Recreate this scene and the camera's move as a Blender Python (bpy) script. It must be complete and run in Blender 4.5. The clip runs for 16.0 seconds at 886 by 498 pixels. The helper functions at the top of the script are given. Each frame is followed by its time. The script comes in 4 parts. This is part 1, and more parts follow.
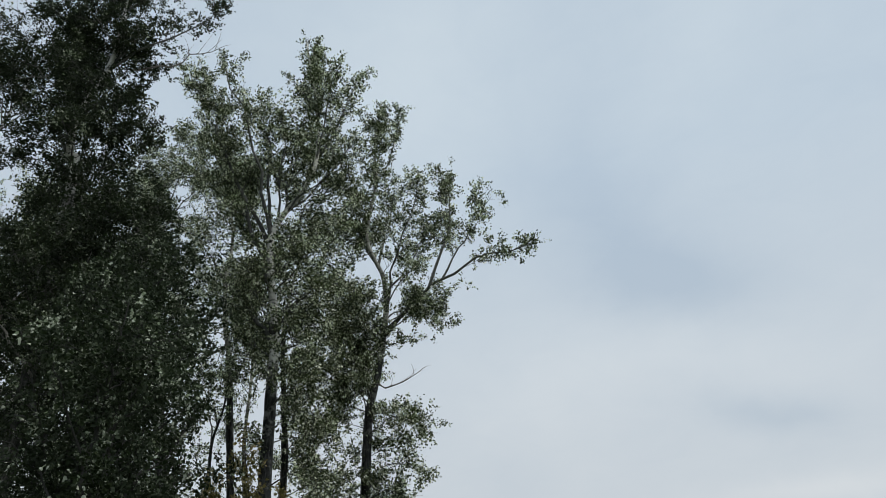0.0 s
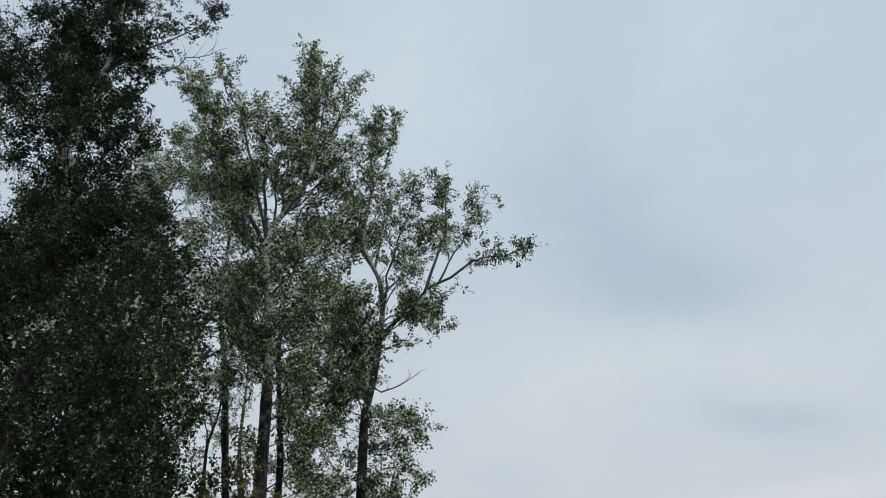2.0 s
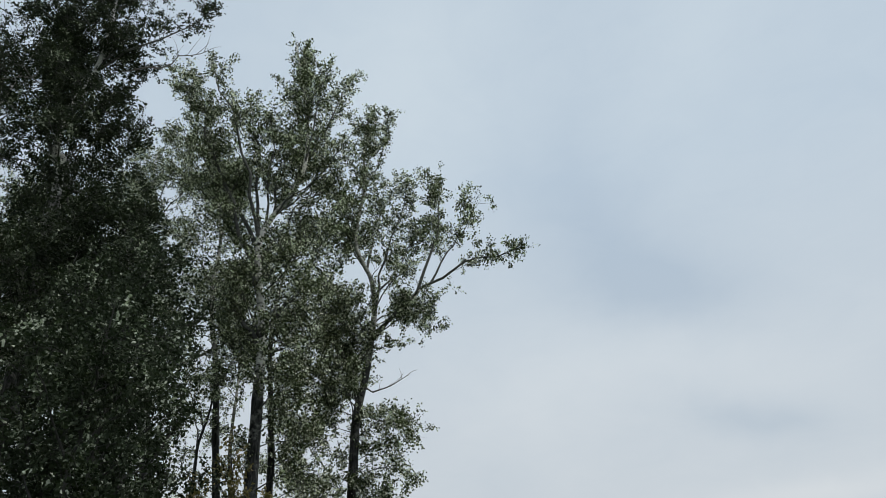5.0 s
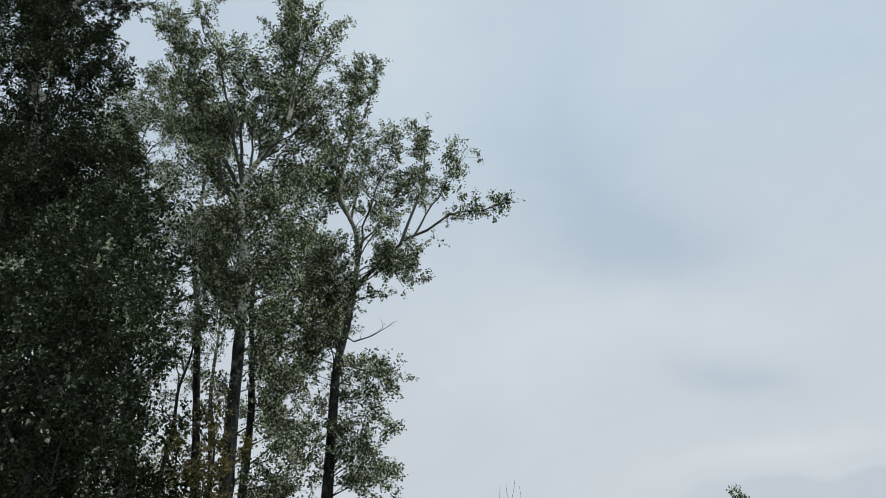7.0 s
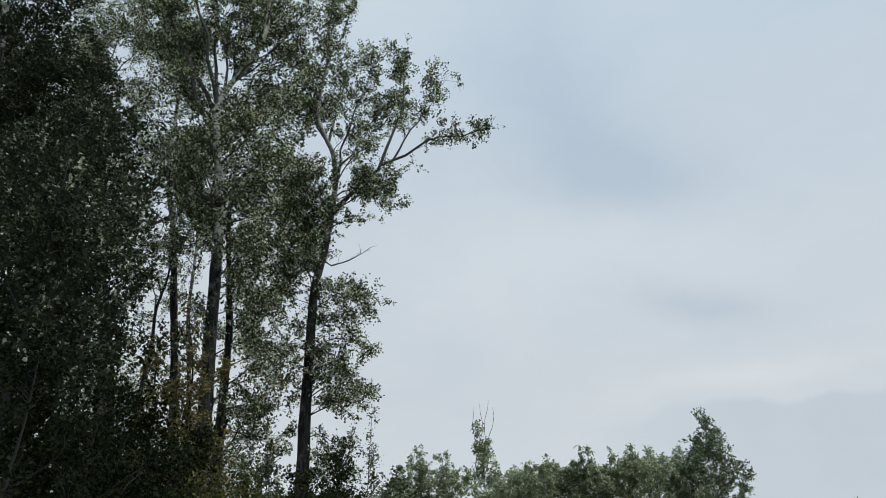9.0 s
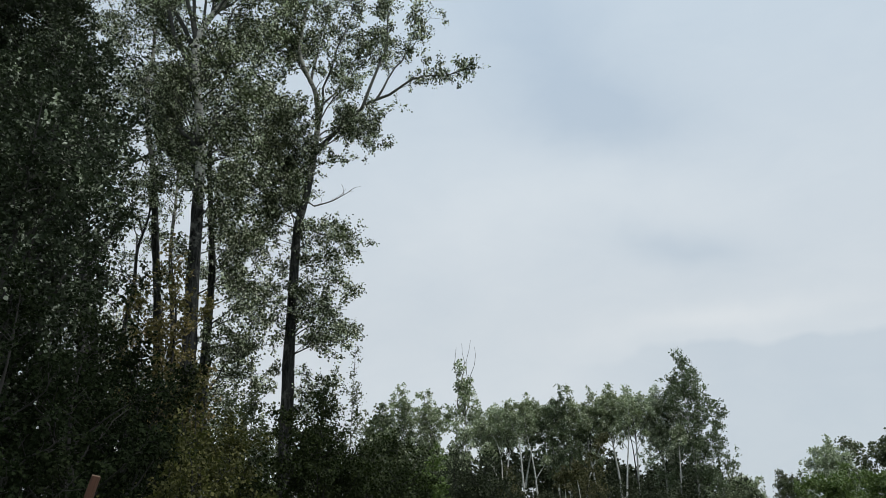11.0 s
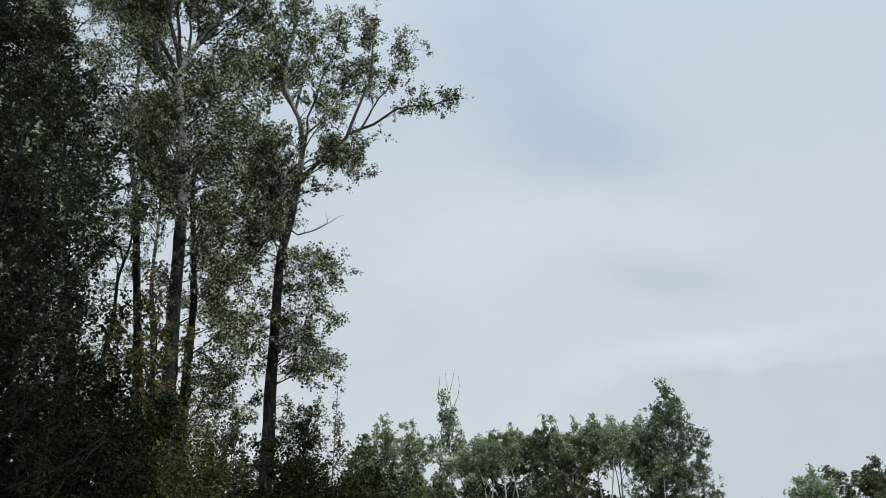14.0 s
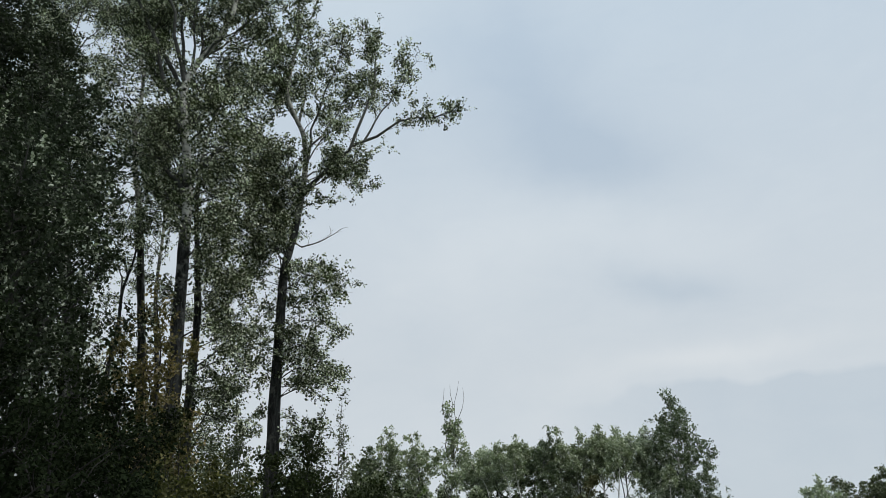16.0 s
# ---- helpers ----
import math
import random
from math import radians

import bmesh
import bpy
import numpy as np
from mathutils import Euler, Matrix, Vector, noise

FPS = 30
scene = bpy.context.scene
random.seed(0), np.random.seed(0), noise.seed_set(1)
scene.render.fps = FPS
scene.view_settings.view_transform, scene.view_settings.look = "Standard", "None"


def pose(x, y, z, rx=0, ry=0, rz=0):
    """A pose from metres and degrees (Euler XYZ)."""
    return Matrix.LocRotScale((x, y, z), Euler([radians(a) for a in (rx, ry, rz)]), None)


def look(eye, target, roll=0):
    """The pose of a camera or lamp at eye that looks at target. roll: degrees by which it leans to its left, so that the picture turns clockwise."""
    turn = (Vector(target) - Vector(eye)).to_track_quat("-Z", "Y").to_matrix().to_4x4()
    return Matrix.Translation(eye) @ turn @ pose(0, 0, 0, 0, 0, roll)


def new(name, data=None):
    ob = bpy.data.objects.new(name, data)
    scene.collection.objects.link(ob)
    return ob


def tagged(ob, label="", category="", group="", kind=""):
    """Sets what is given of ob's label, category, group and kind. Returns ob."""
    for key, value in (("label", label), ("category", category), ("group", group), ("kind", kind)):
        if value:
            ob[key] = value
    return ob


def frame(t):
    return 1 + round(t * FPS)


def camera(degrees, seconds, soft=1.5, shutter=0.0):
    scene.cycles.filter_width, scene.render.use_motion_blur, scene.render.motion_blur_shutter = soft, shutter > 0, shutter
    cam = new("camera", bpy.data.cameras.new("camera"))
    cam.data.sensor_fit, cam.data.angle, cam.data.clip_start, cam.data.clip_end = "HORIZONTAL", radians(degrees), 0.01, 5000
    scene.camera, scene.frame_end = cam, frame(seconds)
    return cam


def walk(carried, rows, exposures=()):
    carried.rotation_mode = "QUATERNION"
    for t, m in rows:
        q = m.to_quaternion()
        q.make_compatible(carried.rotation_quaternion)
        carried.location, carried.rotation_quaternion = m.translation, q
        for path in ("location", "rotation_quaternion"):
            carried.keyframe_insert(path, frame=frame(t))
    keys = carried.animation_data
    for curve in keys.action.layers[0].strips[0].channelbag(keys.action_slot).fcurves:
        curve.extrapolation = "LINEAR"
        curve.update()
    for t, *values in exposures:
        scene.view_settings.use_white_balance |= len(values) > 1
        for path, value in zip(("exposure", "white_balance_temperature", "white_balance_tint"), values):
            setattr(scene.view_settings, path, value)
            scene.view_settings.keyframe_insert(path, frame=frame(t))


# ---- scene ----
# ---- camera and its walk ----
cam = camera(62.0, 16.0, soft=0.65)
walk(cam, [
    (0, pose(0, 0, 1.6, 123.78, 0.66, 6.81)),
    (0.5, pose(0, 0, 1.6, 123.95, 0.62, 6.83)),
    (1, pose(0, 0, 1.6, 124.11, 0.57, 6.77)),
    (1.5, pose(0, 0, 1.6, 124.15, 0.67, 6.69)),
    (2, pose(0, 0, 1.6, 124.08, 0.74, 6.51)),
    (2.5, pose(0, 0, 1.6, 123.99, 0.78, 6.28)),
    (3, pose(0, 0, 1.6, 123.97, 0.84, 6.14)),
    (5.3, pose(0, 0, 1.6, 124.09, 0.75, 5.73)),
    (5.5, pose(0, 0, 1.6, 123.82, 0.65, 5.55)),
    (6, pose(0, 0, 1.6, 122.78, 0.25, 4.98)),
    (6.5, pose(0, 0, 1.6, 121.55, 0.01, 4.39)),
    (7, pose(0, 0, 1.6, 120.41, -0.03, 3.86)),
    (7.5, pose(0, 0, 1.6, 119.37, -0.06, 3.40)),
    (8, pose(0, 0, 1.6, 118.12, 0.02, 2.97)),
    (8.5, pose(0, 0, 1.6, 116.47, 0.02, 2.50)),
    (9, pose(0, 0, 1.6, 114.65, -0.02, 1.95)),
    (9.5, pose(0, 0, 1.6, 112.91, 0.02, 1.50)),
    (9.7, pose(0, 0, 1.6, 112.27, 0.12, 1.37)),
    (11.8, pose(0, 0, 1.6, 109.91, -0.04, 0.12)),
    (12, pose(0, 0, 1.6, 110.00, 0.00, 0.00)),
    (12.5, pose(0, 0, 1.6, 110.52, 0.09, -0.28)),
    (13, pose(0, 0, 1.6, 111.21, 0.21, -0.52)),
    (13.5, pose(0, 0, 1.6, 111.86, 0.32, -0.65)),
    (14, pose(0, 0, 1.6, 112.35, 0.46, -0.60)),
    (14.5, pose(0, 0, 1.6, 112.66, 0.50, -0.47)),
    (15, pose(0, 0, 1.6, 112.92, 0.55, -0.32)),
    (15.5, pose(0, 0, 1.6, 113.05, 0.57, -0.26)),
    (16, pose(0, 0, 1.6, 113.24, 0.65, -0.22)),
], exposures=[(0, -0.03), (6, -0.02), (8.5, 0.0), (9.7, 0.03), (11.8, 0.08), (13, 0.07), (15, 0.03), (16, 0.03)])

# ---- overcast sky and a veiled sun ----
SUN_AZ, SUN_EL = 118.0, 62.0     # degrees clockwise from +y, above the horizon


def math_node(nt, op, a, b=None, c=None, clamp=False):
    n = nt.nodes.new("ShaderNodeMath")
    n.operation, n.use_clamp = op, clamp
    for i, v in enumerate((a, b, c)):
        if v is None:
            continue
        if isinstance(v, (int, float)):
            n.inputs[i].default_value = v
        else:
            nt.links.new(v, n.inputs[i])
    return n.outputs[0]


def mix_node(nt, fac, a, b, blend="MIX"):
    n = nt.nodes.new("ShaderNodeMix")
    n.data_type, n.blend_type = "RGBA", blend
    for sock, v in ((n.inputs[0], fac), (n.inputs[6], a), (n.inputs[7], b)):
        if isinstance(v, (int, float)):
            sock.default_value = v
        elif isinstance(v, tuple):
            sock.default_value = (*v, 1)
        else:
            nt.links.new(v, sock)
    return n.outputs[2]


def noise_node(nt, vec, scale, detail=4.0, rough=0.5, distort=0.0):
    n = nt.nodes.new("ShaderNodeTexNoise")
    n.inputs["Scale"].default_value = scale
    n.inputs["Detail"].default_value = detail
    n.inputs["Roughness"].default_value = rough
    n.inputs["Distortion"].default_value = distort
    nt.links.new(vec, n.inputs["Vector"])
    return n.outputs[0]


def scaled(nt, vec, s):
    n = nt.nodes.new("ShaderNodeMapping")
    n.inputs["Scale"].default_value = s
    nt.links.new(vec, n.inputs["Vector"])
    return n.outputs[0]


def make_world():
    w = bpy.data.worlds.new("overcast_sky")
    scene.world = w
    w.use_nodes = True
    nt = w.node_tree
    nt.nodes.clear()
    out = nt.nodes.new("ShaderNodeOutputWorld")
    bg = nt.nodes.new("ShaderNodeBackground")
    nt.links.new(bg.outputs[0], out.inputs[0])
    tc = nt.nodes.new("ShaderNodeTexCoord")
    sep = nt.nodes.new("ShaderNodeSeparateXYZ")
    nt.links.new(tc.outputs["Generated"], sep.inputs[0])
    x, y, z = sep.outputs
    az = math_node(nt, "MULTIPLY", math_node(nt, "ARCTAN2", x, y), 57.2958)
    el = math_node(nt, "MULTIPLY", math_node(nt, "ARCSINE", z), 57.2958)
    # drifting wisps bend the cloud edges
    comb = nt.nodes.new("ShaderNodeCombineXYZ")
    nt.links.new(az, comb.inputs[0])
    nt.links.new(el, comb.inputs[1])
    plane = comb.outputs[0]
    wob = math_node(nt, "SUBTRACT", noise_node(nt, scaled(nt, plane, (0.06, 0.1, 1)), 1.0, 4), 0.5)
    wob2 = math_node(nt, "SUBTRACT", noise_node(nt, scaled(nt, plane, (0.09, 0.07, 1)), 1.0, 4, 0.5), 0.5)
    azw = math_node(nt, "MULTIPLY_ADD", wob, 10.0, az)
    elw = math_node(nt, "MULTIPLY_ADD", wob2, 6.0, el)

    def bank(a0, e0, sa, se, tilt=0.0):
        """A soft cloud bank round an azimuth and elevation, with its half sizes in degrees."""
        da = math_node(nt, "SUBTRACT", azw, a0)
        de = math_node(nt, "MULTIPLY_ADD", da, -tilt, math_node(nt, "SUBTRACT", elw, e0))
        qa = math_node(nt, "POWER", math_node(nt, "ABSOLUTE", math_node(nt, "DIVIDE", da, sa)), 2.0)
        qe = math_node(nt, "POWER", math_node(nt, "ABSOLUTE", math_node(nt, "DIVIDE", de, se)), 2.0)
        return math_node(nt, "EXPONENT", math_node(nt, "MULTIPLY", math_node(nt, "ADD", qa, qe), -1.0))

    f = math_node(nt, "MULTIPLY_ADD", noise_node(nt, scaled(nt, plane, (0.05, 0.09, 1)), 1.0, 5, 0.55), 0.36, 0.38)
    wisp = noise_node(nt, scaled(nt, plane, (0.16, 0.34, 1)), 1.0, 6, 0.6, 0.6)
    f = math_node(nt, "MULTIPLY_ADD", math_node(nt, "SUBTRACT", wisp, 0.5), 0.3, f)
    for a0, e0, sa, se, tilt, amount in CLOUDS:
        f = math_node(nt, "MULTIPLY_ADD", bank(a0, e0, sa, se, tilt), amount, f)
    # a low grey layer with a sharper, brighter upper rim
    edge = math_node(nt, "MULTIPLY_ADD", math_node(nt, "SUBTRACT", azw, 17.0), 0.03, 12.0)
    under = math_node(nt, "MULTIPLY", math_node(nt, "SUBTRACT", edge, elw), 1.8, clamp=True)
    right = math_node(nt, "MULTIPLY", math_node(nt, "SUBTRACT", az, 8.0), 0.08, clamp=True)
    f = math_node(nt, "MULTIPLY_ADD", math_node(nt, "MULTIPLY", under, right), -0.38, f)
    f = math_node(nt, "MULTIPLY", f, 1.0, clamp=True)
    high = math_node(nt, "MULTIPLY", math_node(nt, "SUBTRACT", el, 14.0), 0.04, clamp=True)
    bright = mix_node(nt, high, (0.71, 0.747, 0.77), (0.622, 0.715, 0.79))
    cloud = mix_node(nt, f, mix_node(nt, high, (0.515, 0.587, 0.652), (0.46, 0.565, 0.68)), bright)
    sky = nt.nodes.new("ShaderNodeTexSky")
    sky.sky_type, sky.sun_disc = "NISHITA", False
    sky.sun_elevation, sky.sun_rotation = radians(SUN_EL), radians(SUN_AZ)
    clear = mix_node(nt, 1.0, sky.outputs[0], (0.1, 0.1, 0.1), "MULTIPLY")
    nt.links.new(mix_node(nt, 0.94, clear, cloud), bg.inputs[0])
    bg.inputs[1].default_value = 1.0


CLOUDS = [   # azimuth, elevation, half width, half height, slope, lighter or darker
    (9.0, 34.0, 8.0, 6.0, -0.7, -0.42),
    (14.0, 29.5, 9.0, 3.2, -0.2, -0.36),
    (6.0, 23.5, 13.0, 4.0, 0.0, 0.3),
    (19.0, 24.0, 9.0, 3.0, -0.1, 0.16),
    (18.0, 18.9, 4.6, 1.5, -0.1, -0.42),
    (20.5, 13.8, 8.0, 1.0, 0.05, 0.34),
    (22.0, 46.0, 9.0, 6.0, 0.4, 0.25),
    (-2.0, 14.0, 9.0, 4.0, 0.0, -0.12),
    (-10.0, 47.0, 13.0, 8.0, 0.0, 0.45),
]
make_world()
sun = new("sun", bpy.data.lights.new("sun", "SUN"))
sun.data.energy, sun.data.angle, sun.data.color = 2.8, radians(25), (1.0, 0.985, 0.96)
a, e = radians(SUN_AZ), radians(SUN_EL)
sun.matrix_world = look((math.sin(a) * math.cos(e) * 50, math.cos(a) * math.cos(e) * 50, math.sin(e) * 50), (0, 0, 0))


# ---- materials ----
def material(name):
    m = bpy.data.materials.new(name)
    m.use_nodes = True
    nt = m.node_tree
    nt.nodes.clear()
    return m, nt, nt.nodes.new("ShaderNodeOutputMaterial")


def ramp_node(nt, fac, stops):
    n = nt.nodes.new("ShaderNodeValToRGB")
    el = n.color_ramp.elements
    while len(el) < len(stops):
        el.new(0.5)
    for i, (p, c) in enumerate(stops):
        el[i].position, el[i].color = p, (*c, 1)
    nt.links.new(fac, n.inputs[0])
    return n.outputs[0]


def leaf_material(name, dark, mid, light, pale, pale_share, tint=(0.09, 0.1, 0.03), tint_share=0.25, through_light=0.2, clump=1.6, rough=0.45, gloss=0.4, pale_lit_gain=1.2, single=0.7):
    """Leaves: each one takes its own shade; a share of them shows the felted pale side, raised to imitate sky glints;
    patches of the crown lean to another tint.
    """
    m, nt, out = material(name)
    geo = nt.nodes.new("ShaderNodeNewGeometry")
    tc = nt.nodes.new("ShaderNodeTexCoord")
    # wind-turned pale sides gather in clumps and shoot tips; also imitates light on boughs
    pale_lit = math_node(nt, "SUBTRACT", noise_node(nt, tc.outputs["Object"], clump, 3, 0.6), 0.5)
    tip = math_node(nt, "SUBTRACT", noise_node(nt, tc.outputs["Object"], clump * 3.7, 2, 0.5), 0.5)
    own = math_node(nt, "MULTIPLY_ADD", math_node(nt, "SUBTRACT", geo.outputs["Random Per Island"], 0.5), single, 0.5)
    isl = math_node(nt, "MULTIPLY_ADD", tip, pale_lit_gain * 0.7, math_node(nt, "MULTIPLY_ADD", pale_lit, pale_lit_gain, own))
    p = 1 - pale_share
    col = ramp_node(nt, isl, [(0.0, dark), (p * 0.55, mid), (p * 0.97, light), (min(p + 0.02, 0.995), pale)])
    patch = noise_node(nt, tc.outputs["Object"], 0.55, 3, 0.6)
    pf = math_node(nt, "MULTIPLY", math_node(nt, "SUBTRACT", patch, 0.52), 6.0, clamp=True)
    col = mix_node(nt, math_node(nt, "MULTIPLY", pf, tint_share), col, tint)
    grain = noise_node(nt, tc.outputs["Object"], 40.0, 2)
    col = mix_node(nt, 0.35, col, ramp_node(nt, grain, [(0.3, (0.55, 0.55, 0.5)), (0.7, (1.3, 1.3, 1.2))]), "MULTIPLY")
    bs = nt.nodes.new("ShaderNodeBsdfPrincipled")
    nt.links.new(col, bs.inputs["Base Color"])
    bs.inputs["Roughness"].default_value = rough
    bs.inputs["Specular IOR Level"].default_value = gloss
    tr = nt.nodes.new("ShaderNodeBsdfTranslucent")
    nt.links.new(mix_node(nt, 1.0, col, (0.8, 1.0, 0.64), "MULTIPLY"), tr.inputs[0])
    mx = nt.nodes.new("ShaderNodeMixShader")
    mx.inputs[0].default_value = through_light
    nt.links.new(bs.outputs[0], mx.inputs[1])
    nt.links.new(tr.outputs[0], mx.inputs[2])
    nt.links.new(mx.outputs[0], out.inputs[0])
    return m


def bark_material(name, old, young, band, turn, bumpy=0.5):
    """Poplar bark: dark and furrowed low on the stem, smooth and pale with dark scars above the height `turn`."""
    m, nt, out = material(name)
    tc = nt.nodes.new("ShaderNodeTexCoord")
    ob = tc.outputs["Object"]
    sep = nt.nodes.new("ShaderNodeSeparateXYZ")
    nt.links.new(ob, sep.inputs[0])
    blotch = noise_node(nt, ob, 0.9, 4, 0.6)
    hz = math_node(nt, "MULTIPLY_ADD", math_node(nt, "SUBTRACT", blotch, 0.5), 5.0, sep.outputs[2])
    up = math_node(nt, "MULTIPLY", math_node(nt, "SUBTRACT", hz, turn), 0.9, clamp=True)
    furrow = noise_node(nt, scaled(nt, ob, (14, 14, 2.2)), 1.0, 5, 0.65, 0.4)
    lower = ramp_node(nt, furrow, [(0.4, tuple(v * 0.3 for v in old)), (0.52, old), (0.66, tuple(v * 1.9 for v in old))])
    lichen = math_node(nt, "MULTIPLY", math_node(nt, "SUBTRACT", noise_node(nt, ob, 2.3, 4, 0.65), 0.54), 9.0, clamp=True)
    lower = mix_node(nt, math_node(nt, "MULTIPLY", lichen, 0.38), lower, tuple(v * 0.55 for v in young))
    scar = noise_node(nt, scaled(nt, ob, (4.0, 4.0, 15.0)), 1.0, 3, 0.6)
    sf = math_node(nt, "MULTIPLY", math_node(nt, "SUBTRACT", scar, 0.56), 12.0, clamp=True)
    stain = ramp_node(nt, noise_node(nt, ob, 3.0, 4), [(0.32, tuple(v * 0.5 for v in young)), (0.66, young)])
    upper = mix_node(nt, sf, stain, band)
    col = mix_node(nt, up, lower, upper)
    bs = nt.nodes.new("ShaderNodeBsdfPrincipled")
    nt.links.new(col, bs.inputs["Base Color"])
    bs.inputs["Roughness"].default_value = 0.85
    bs.inputs["Specular IOR Level"].default_value = 0.2
    bump = nt.nodes.new("ShaderNodeBump")
    bump.inputs["Strength"].default_value = bumpy
    bump.inputs["Distance"].default_value = 0.03
    nt.links.new(furrow, bump.inputs["Height"])
    nt.links.new(bump.outputs[0], bs.inputs["Normal"])
    nt.links.new(bs.outputs[0], out.inputs[0])
    return m


def rough_material(name, c0, c1, scale=(1, 1, 1), size=6.0, bumpy=0.4):
    """A dull surface between two colours, mottled at two sizes."""
    m, nt, out = material(name)
    tc = nt.nodes.new("ShaderNodeTexCoord")
    v = scaled(nt, tc.outputs["Object"], scale)
    big, fine = noise_node(nt, v, size * 0.15, 3), noise_node(nt, v, size, 6, 0.7)
    col = mix_node(nt, 0.5, ramp_node(nt, big, [(0.3, c0), (0.7, c1)]), ramp_node(nt, fine, [(0.35, c0), (0.65, c1)]))
    bs = nt.nodes.new("ShaderNodeBsdfPrincipled")
    nt.links.new(col, bs.inputs["Base Color"])
    bs.inputs["Roughness"].default_value = 0.9
    bump = nt.nodes.new("ShaderNodeBump")
    bump.inputs["Strength"].default_value = bumpy
    bump.inputs["Distance"].default_value = 0.02
    nt.links.new(fine, bump.inputs["Height"])
    nt.links.new(bump.outputs[0], bs.inputs["Normal"])
    nt.links.new(bs.outputs[0], out.inputs[0])
    return m


LEAF_POPLAR = leaf_material("poplar_leaves", (0.022, 0.029, 0.017), (0.064, 0.076, 0.041), (0.17, 0.186, 0.115), (0.7, 0.71, 0.61), 0.28, (0.072, 0.085, 0.034), 0.35, 0.32, clump=1.5, single=0.85, pale_lit_gain=1.1, gloss=0.3)
# Darker copy of the poplar leaves: backlight and shade put into the colour.
LEAF_POPLAR_SHADED = leaf_material("shaded_poplar_leaves", (0.01, 0.0145, 0.009), (0.023, 0.031, 0.018), (0.05, 0.061, 0.037), (0.34, 0.365, 0.3), 0.11, (0.026, 0.036, 0.014), clump=1.1, pale_lit_gain=1.6, single=0.5, rough=0.7, gloss=0.15)
LEAF_SILVER = leaf_material("silver_leaves", (0.013, 0.018, 0.011), (0.03, 0.04, 0.025), (0.078, 0.092, 0.065), (0.43, 0.455, 0.395), 0.13, (0.025, 0.034, 0.015), clump=1.7, pale_lit_gain=2.5, single=0.22, rough=0.8, gloss=0.1)
# Leaf colour far below real foliage: the canopy's shade is put into it.
LEAF_SHRUB_SHADED = leaf_material("shaded_shrub_leaves", (0.008, 0.012, 0.006), (0.013, 0.02, 0.009), (0.024, 0.033, 0.014), (0.045, 0.055, 0.03), 0.03, (0.023, 0.022, 0.01), 0.45, 0.12, rough=0.9, gloss=0.05, single=0.4)
LEAF_HEDGE = leaf_material("hedge_leaves", (0.009, 0.014, 0.0054), (0.02, 0.029, 0.0099), (0.042, 0.055, 0.018), (0.1, 0.115, 0.054), 0.05, (0.035, 0.032, 0.0117), 0.4, 0.2, rough=0.75, gloss=0.12, single=0.5)
LEAF_THICKET = leaf_material("thicket_leaves", (0.039, 0.0494, 0.0257), (0.0806, 0.0988, 0.0491), (0.15, 0.173, 0.0936), (0.364, 0.39, 0.281), 0.08, (0.091, 0.078, 0.0351))
# Darkened thicket leaves: gloom low in the far wood put into the colour.
LEAF_DEPTH_SHADED = leaf_material("shaded_inner_wood_leaves", (0.02, 0.026, 0.0153), (0.038, 0.047, 0.027), (0.065, 0.077, 0.045), (0.14, 0.15, 0.108), 0.05, (0.045, 0.04, 0.0216), rough=0.7, gloss=0.2)
LEAF_BROWN = leaf_material("turning_leaves", (0.072, 0.0608, 0.0259), (0.128, 0.102, 0.0432), (0.224, 0.171, 0.072), (0.32, 0.24, 0.115), 0.12, (0.096, 0.104, 0.0403), 0.6, 0.35)
LEAF_OLIVE = leaf_material("olive_scrub_leaves", (0.0562, 0.0524, 0.0295), (0.0936, 0.0878, 0.0489), (0.14, 0.131, 0.0716), (0.187, 0.173, 0.109), 0.1, (0.0749, 0.0842, 0.0337), 0.5, 0.3, rough=0.7, gloss=0.15)
LEAF_YELLOWING = leaf_material("yellowing_scrub_leaves", (0.03, 0.033, 0.012), (0.064, 0.066, 0.024), (0.12, 0.116, 0.042), (0.22, 0.2, 0.09), 0.08, (0.05, 0.06, 0.02), 0.5, 0.3, rough=0.7, gloss=0.15, single=0.6)
# Distant trees: aerial haze is put in by lighter, greyer leaf colours.
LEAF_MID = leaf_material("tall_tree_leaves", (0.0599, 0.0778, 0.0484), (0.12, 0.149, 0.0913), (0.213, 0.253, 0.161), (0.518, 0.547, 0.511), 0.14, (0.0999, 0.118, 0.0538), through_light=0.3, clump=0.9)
LEAF_HAZED = leaf_material("hazed_woodland_leaves", (0.124, 0.144, 0.0949), (0.225, 0.253, 0.163), (0.388, 0.422, 0.286), (0.7, 0.71, 0.64), 0.24, (0.171, 0.183, 0.0809), through_light=0.35, clump=0.8)
LEAF_HAZED_GREY = leaf_material("grey_hazed_woodland_leaves", (0.195, 0.219, 0.165), (0.315, 0.345, 0.259), (0.465, 0.498, 0.385), (0.7, 0.71, 0.64), 0.24, (0.225, 0.247, 0.142), through_light=0.35, clump=0.8)
LEAF_FRESH = leaf_material("fresh_green_leaves", (0.06, 0.093, 0.0243), (0.105, 0.158, 0.0405), (0.165, 0.225, 0.0743), (0.3, 0.345, 0.162), 0.08, single=0.8)
BARK = bark_material("poplar_bark", (0.032, 0.033, 0.032), (0.62, 0.62, 0.57), (0.05, 0.047, 0.042), 10.6)
BARK_DARK = bark_material("dark_poplar_bark", (0.032, 0.033, 0.032), (0.36, 0.36, 0.32), (0.05, 0.047, 0.042), 13.0)
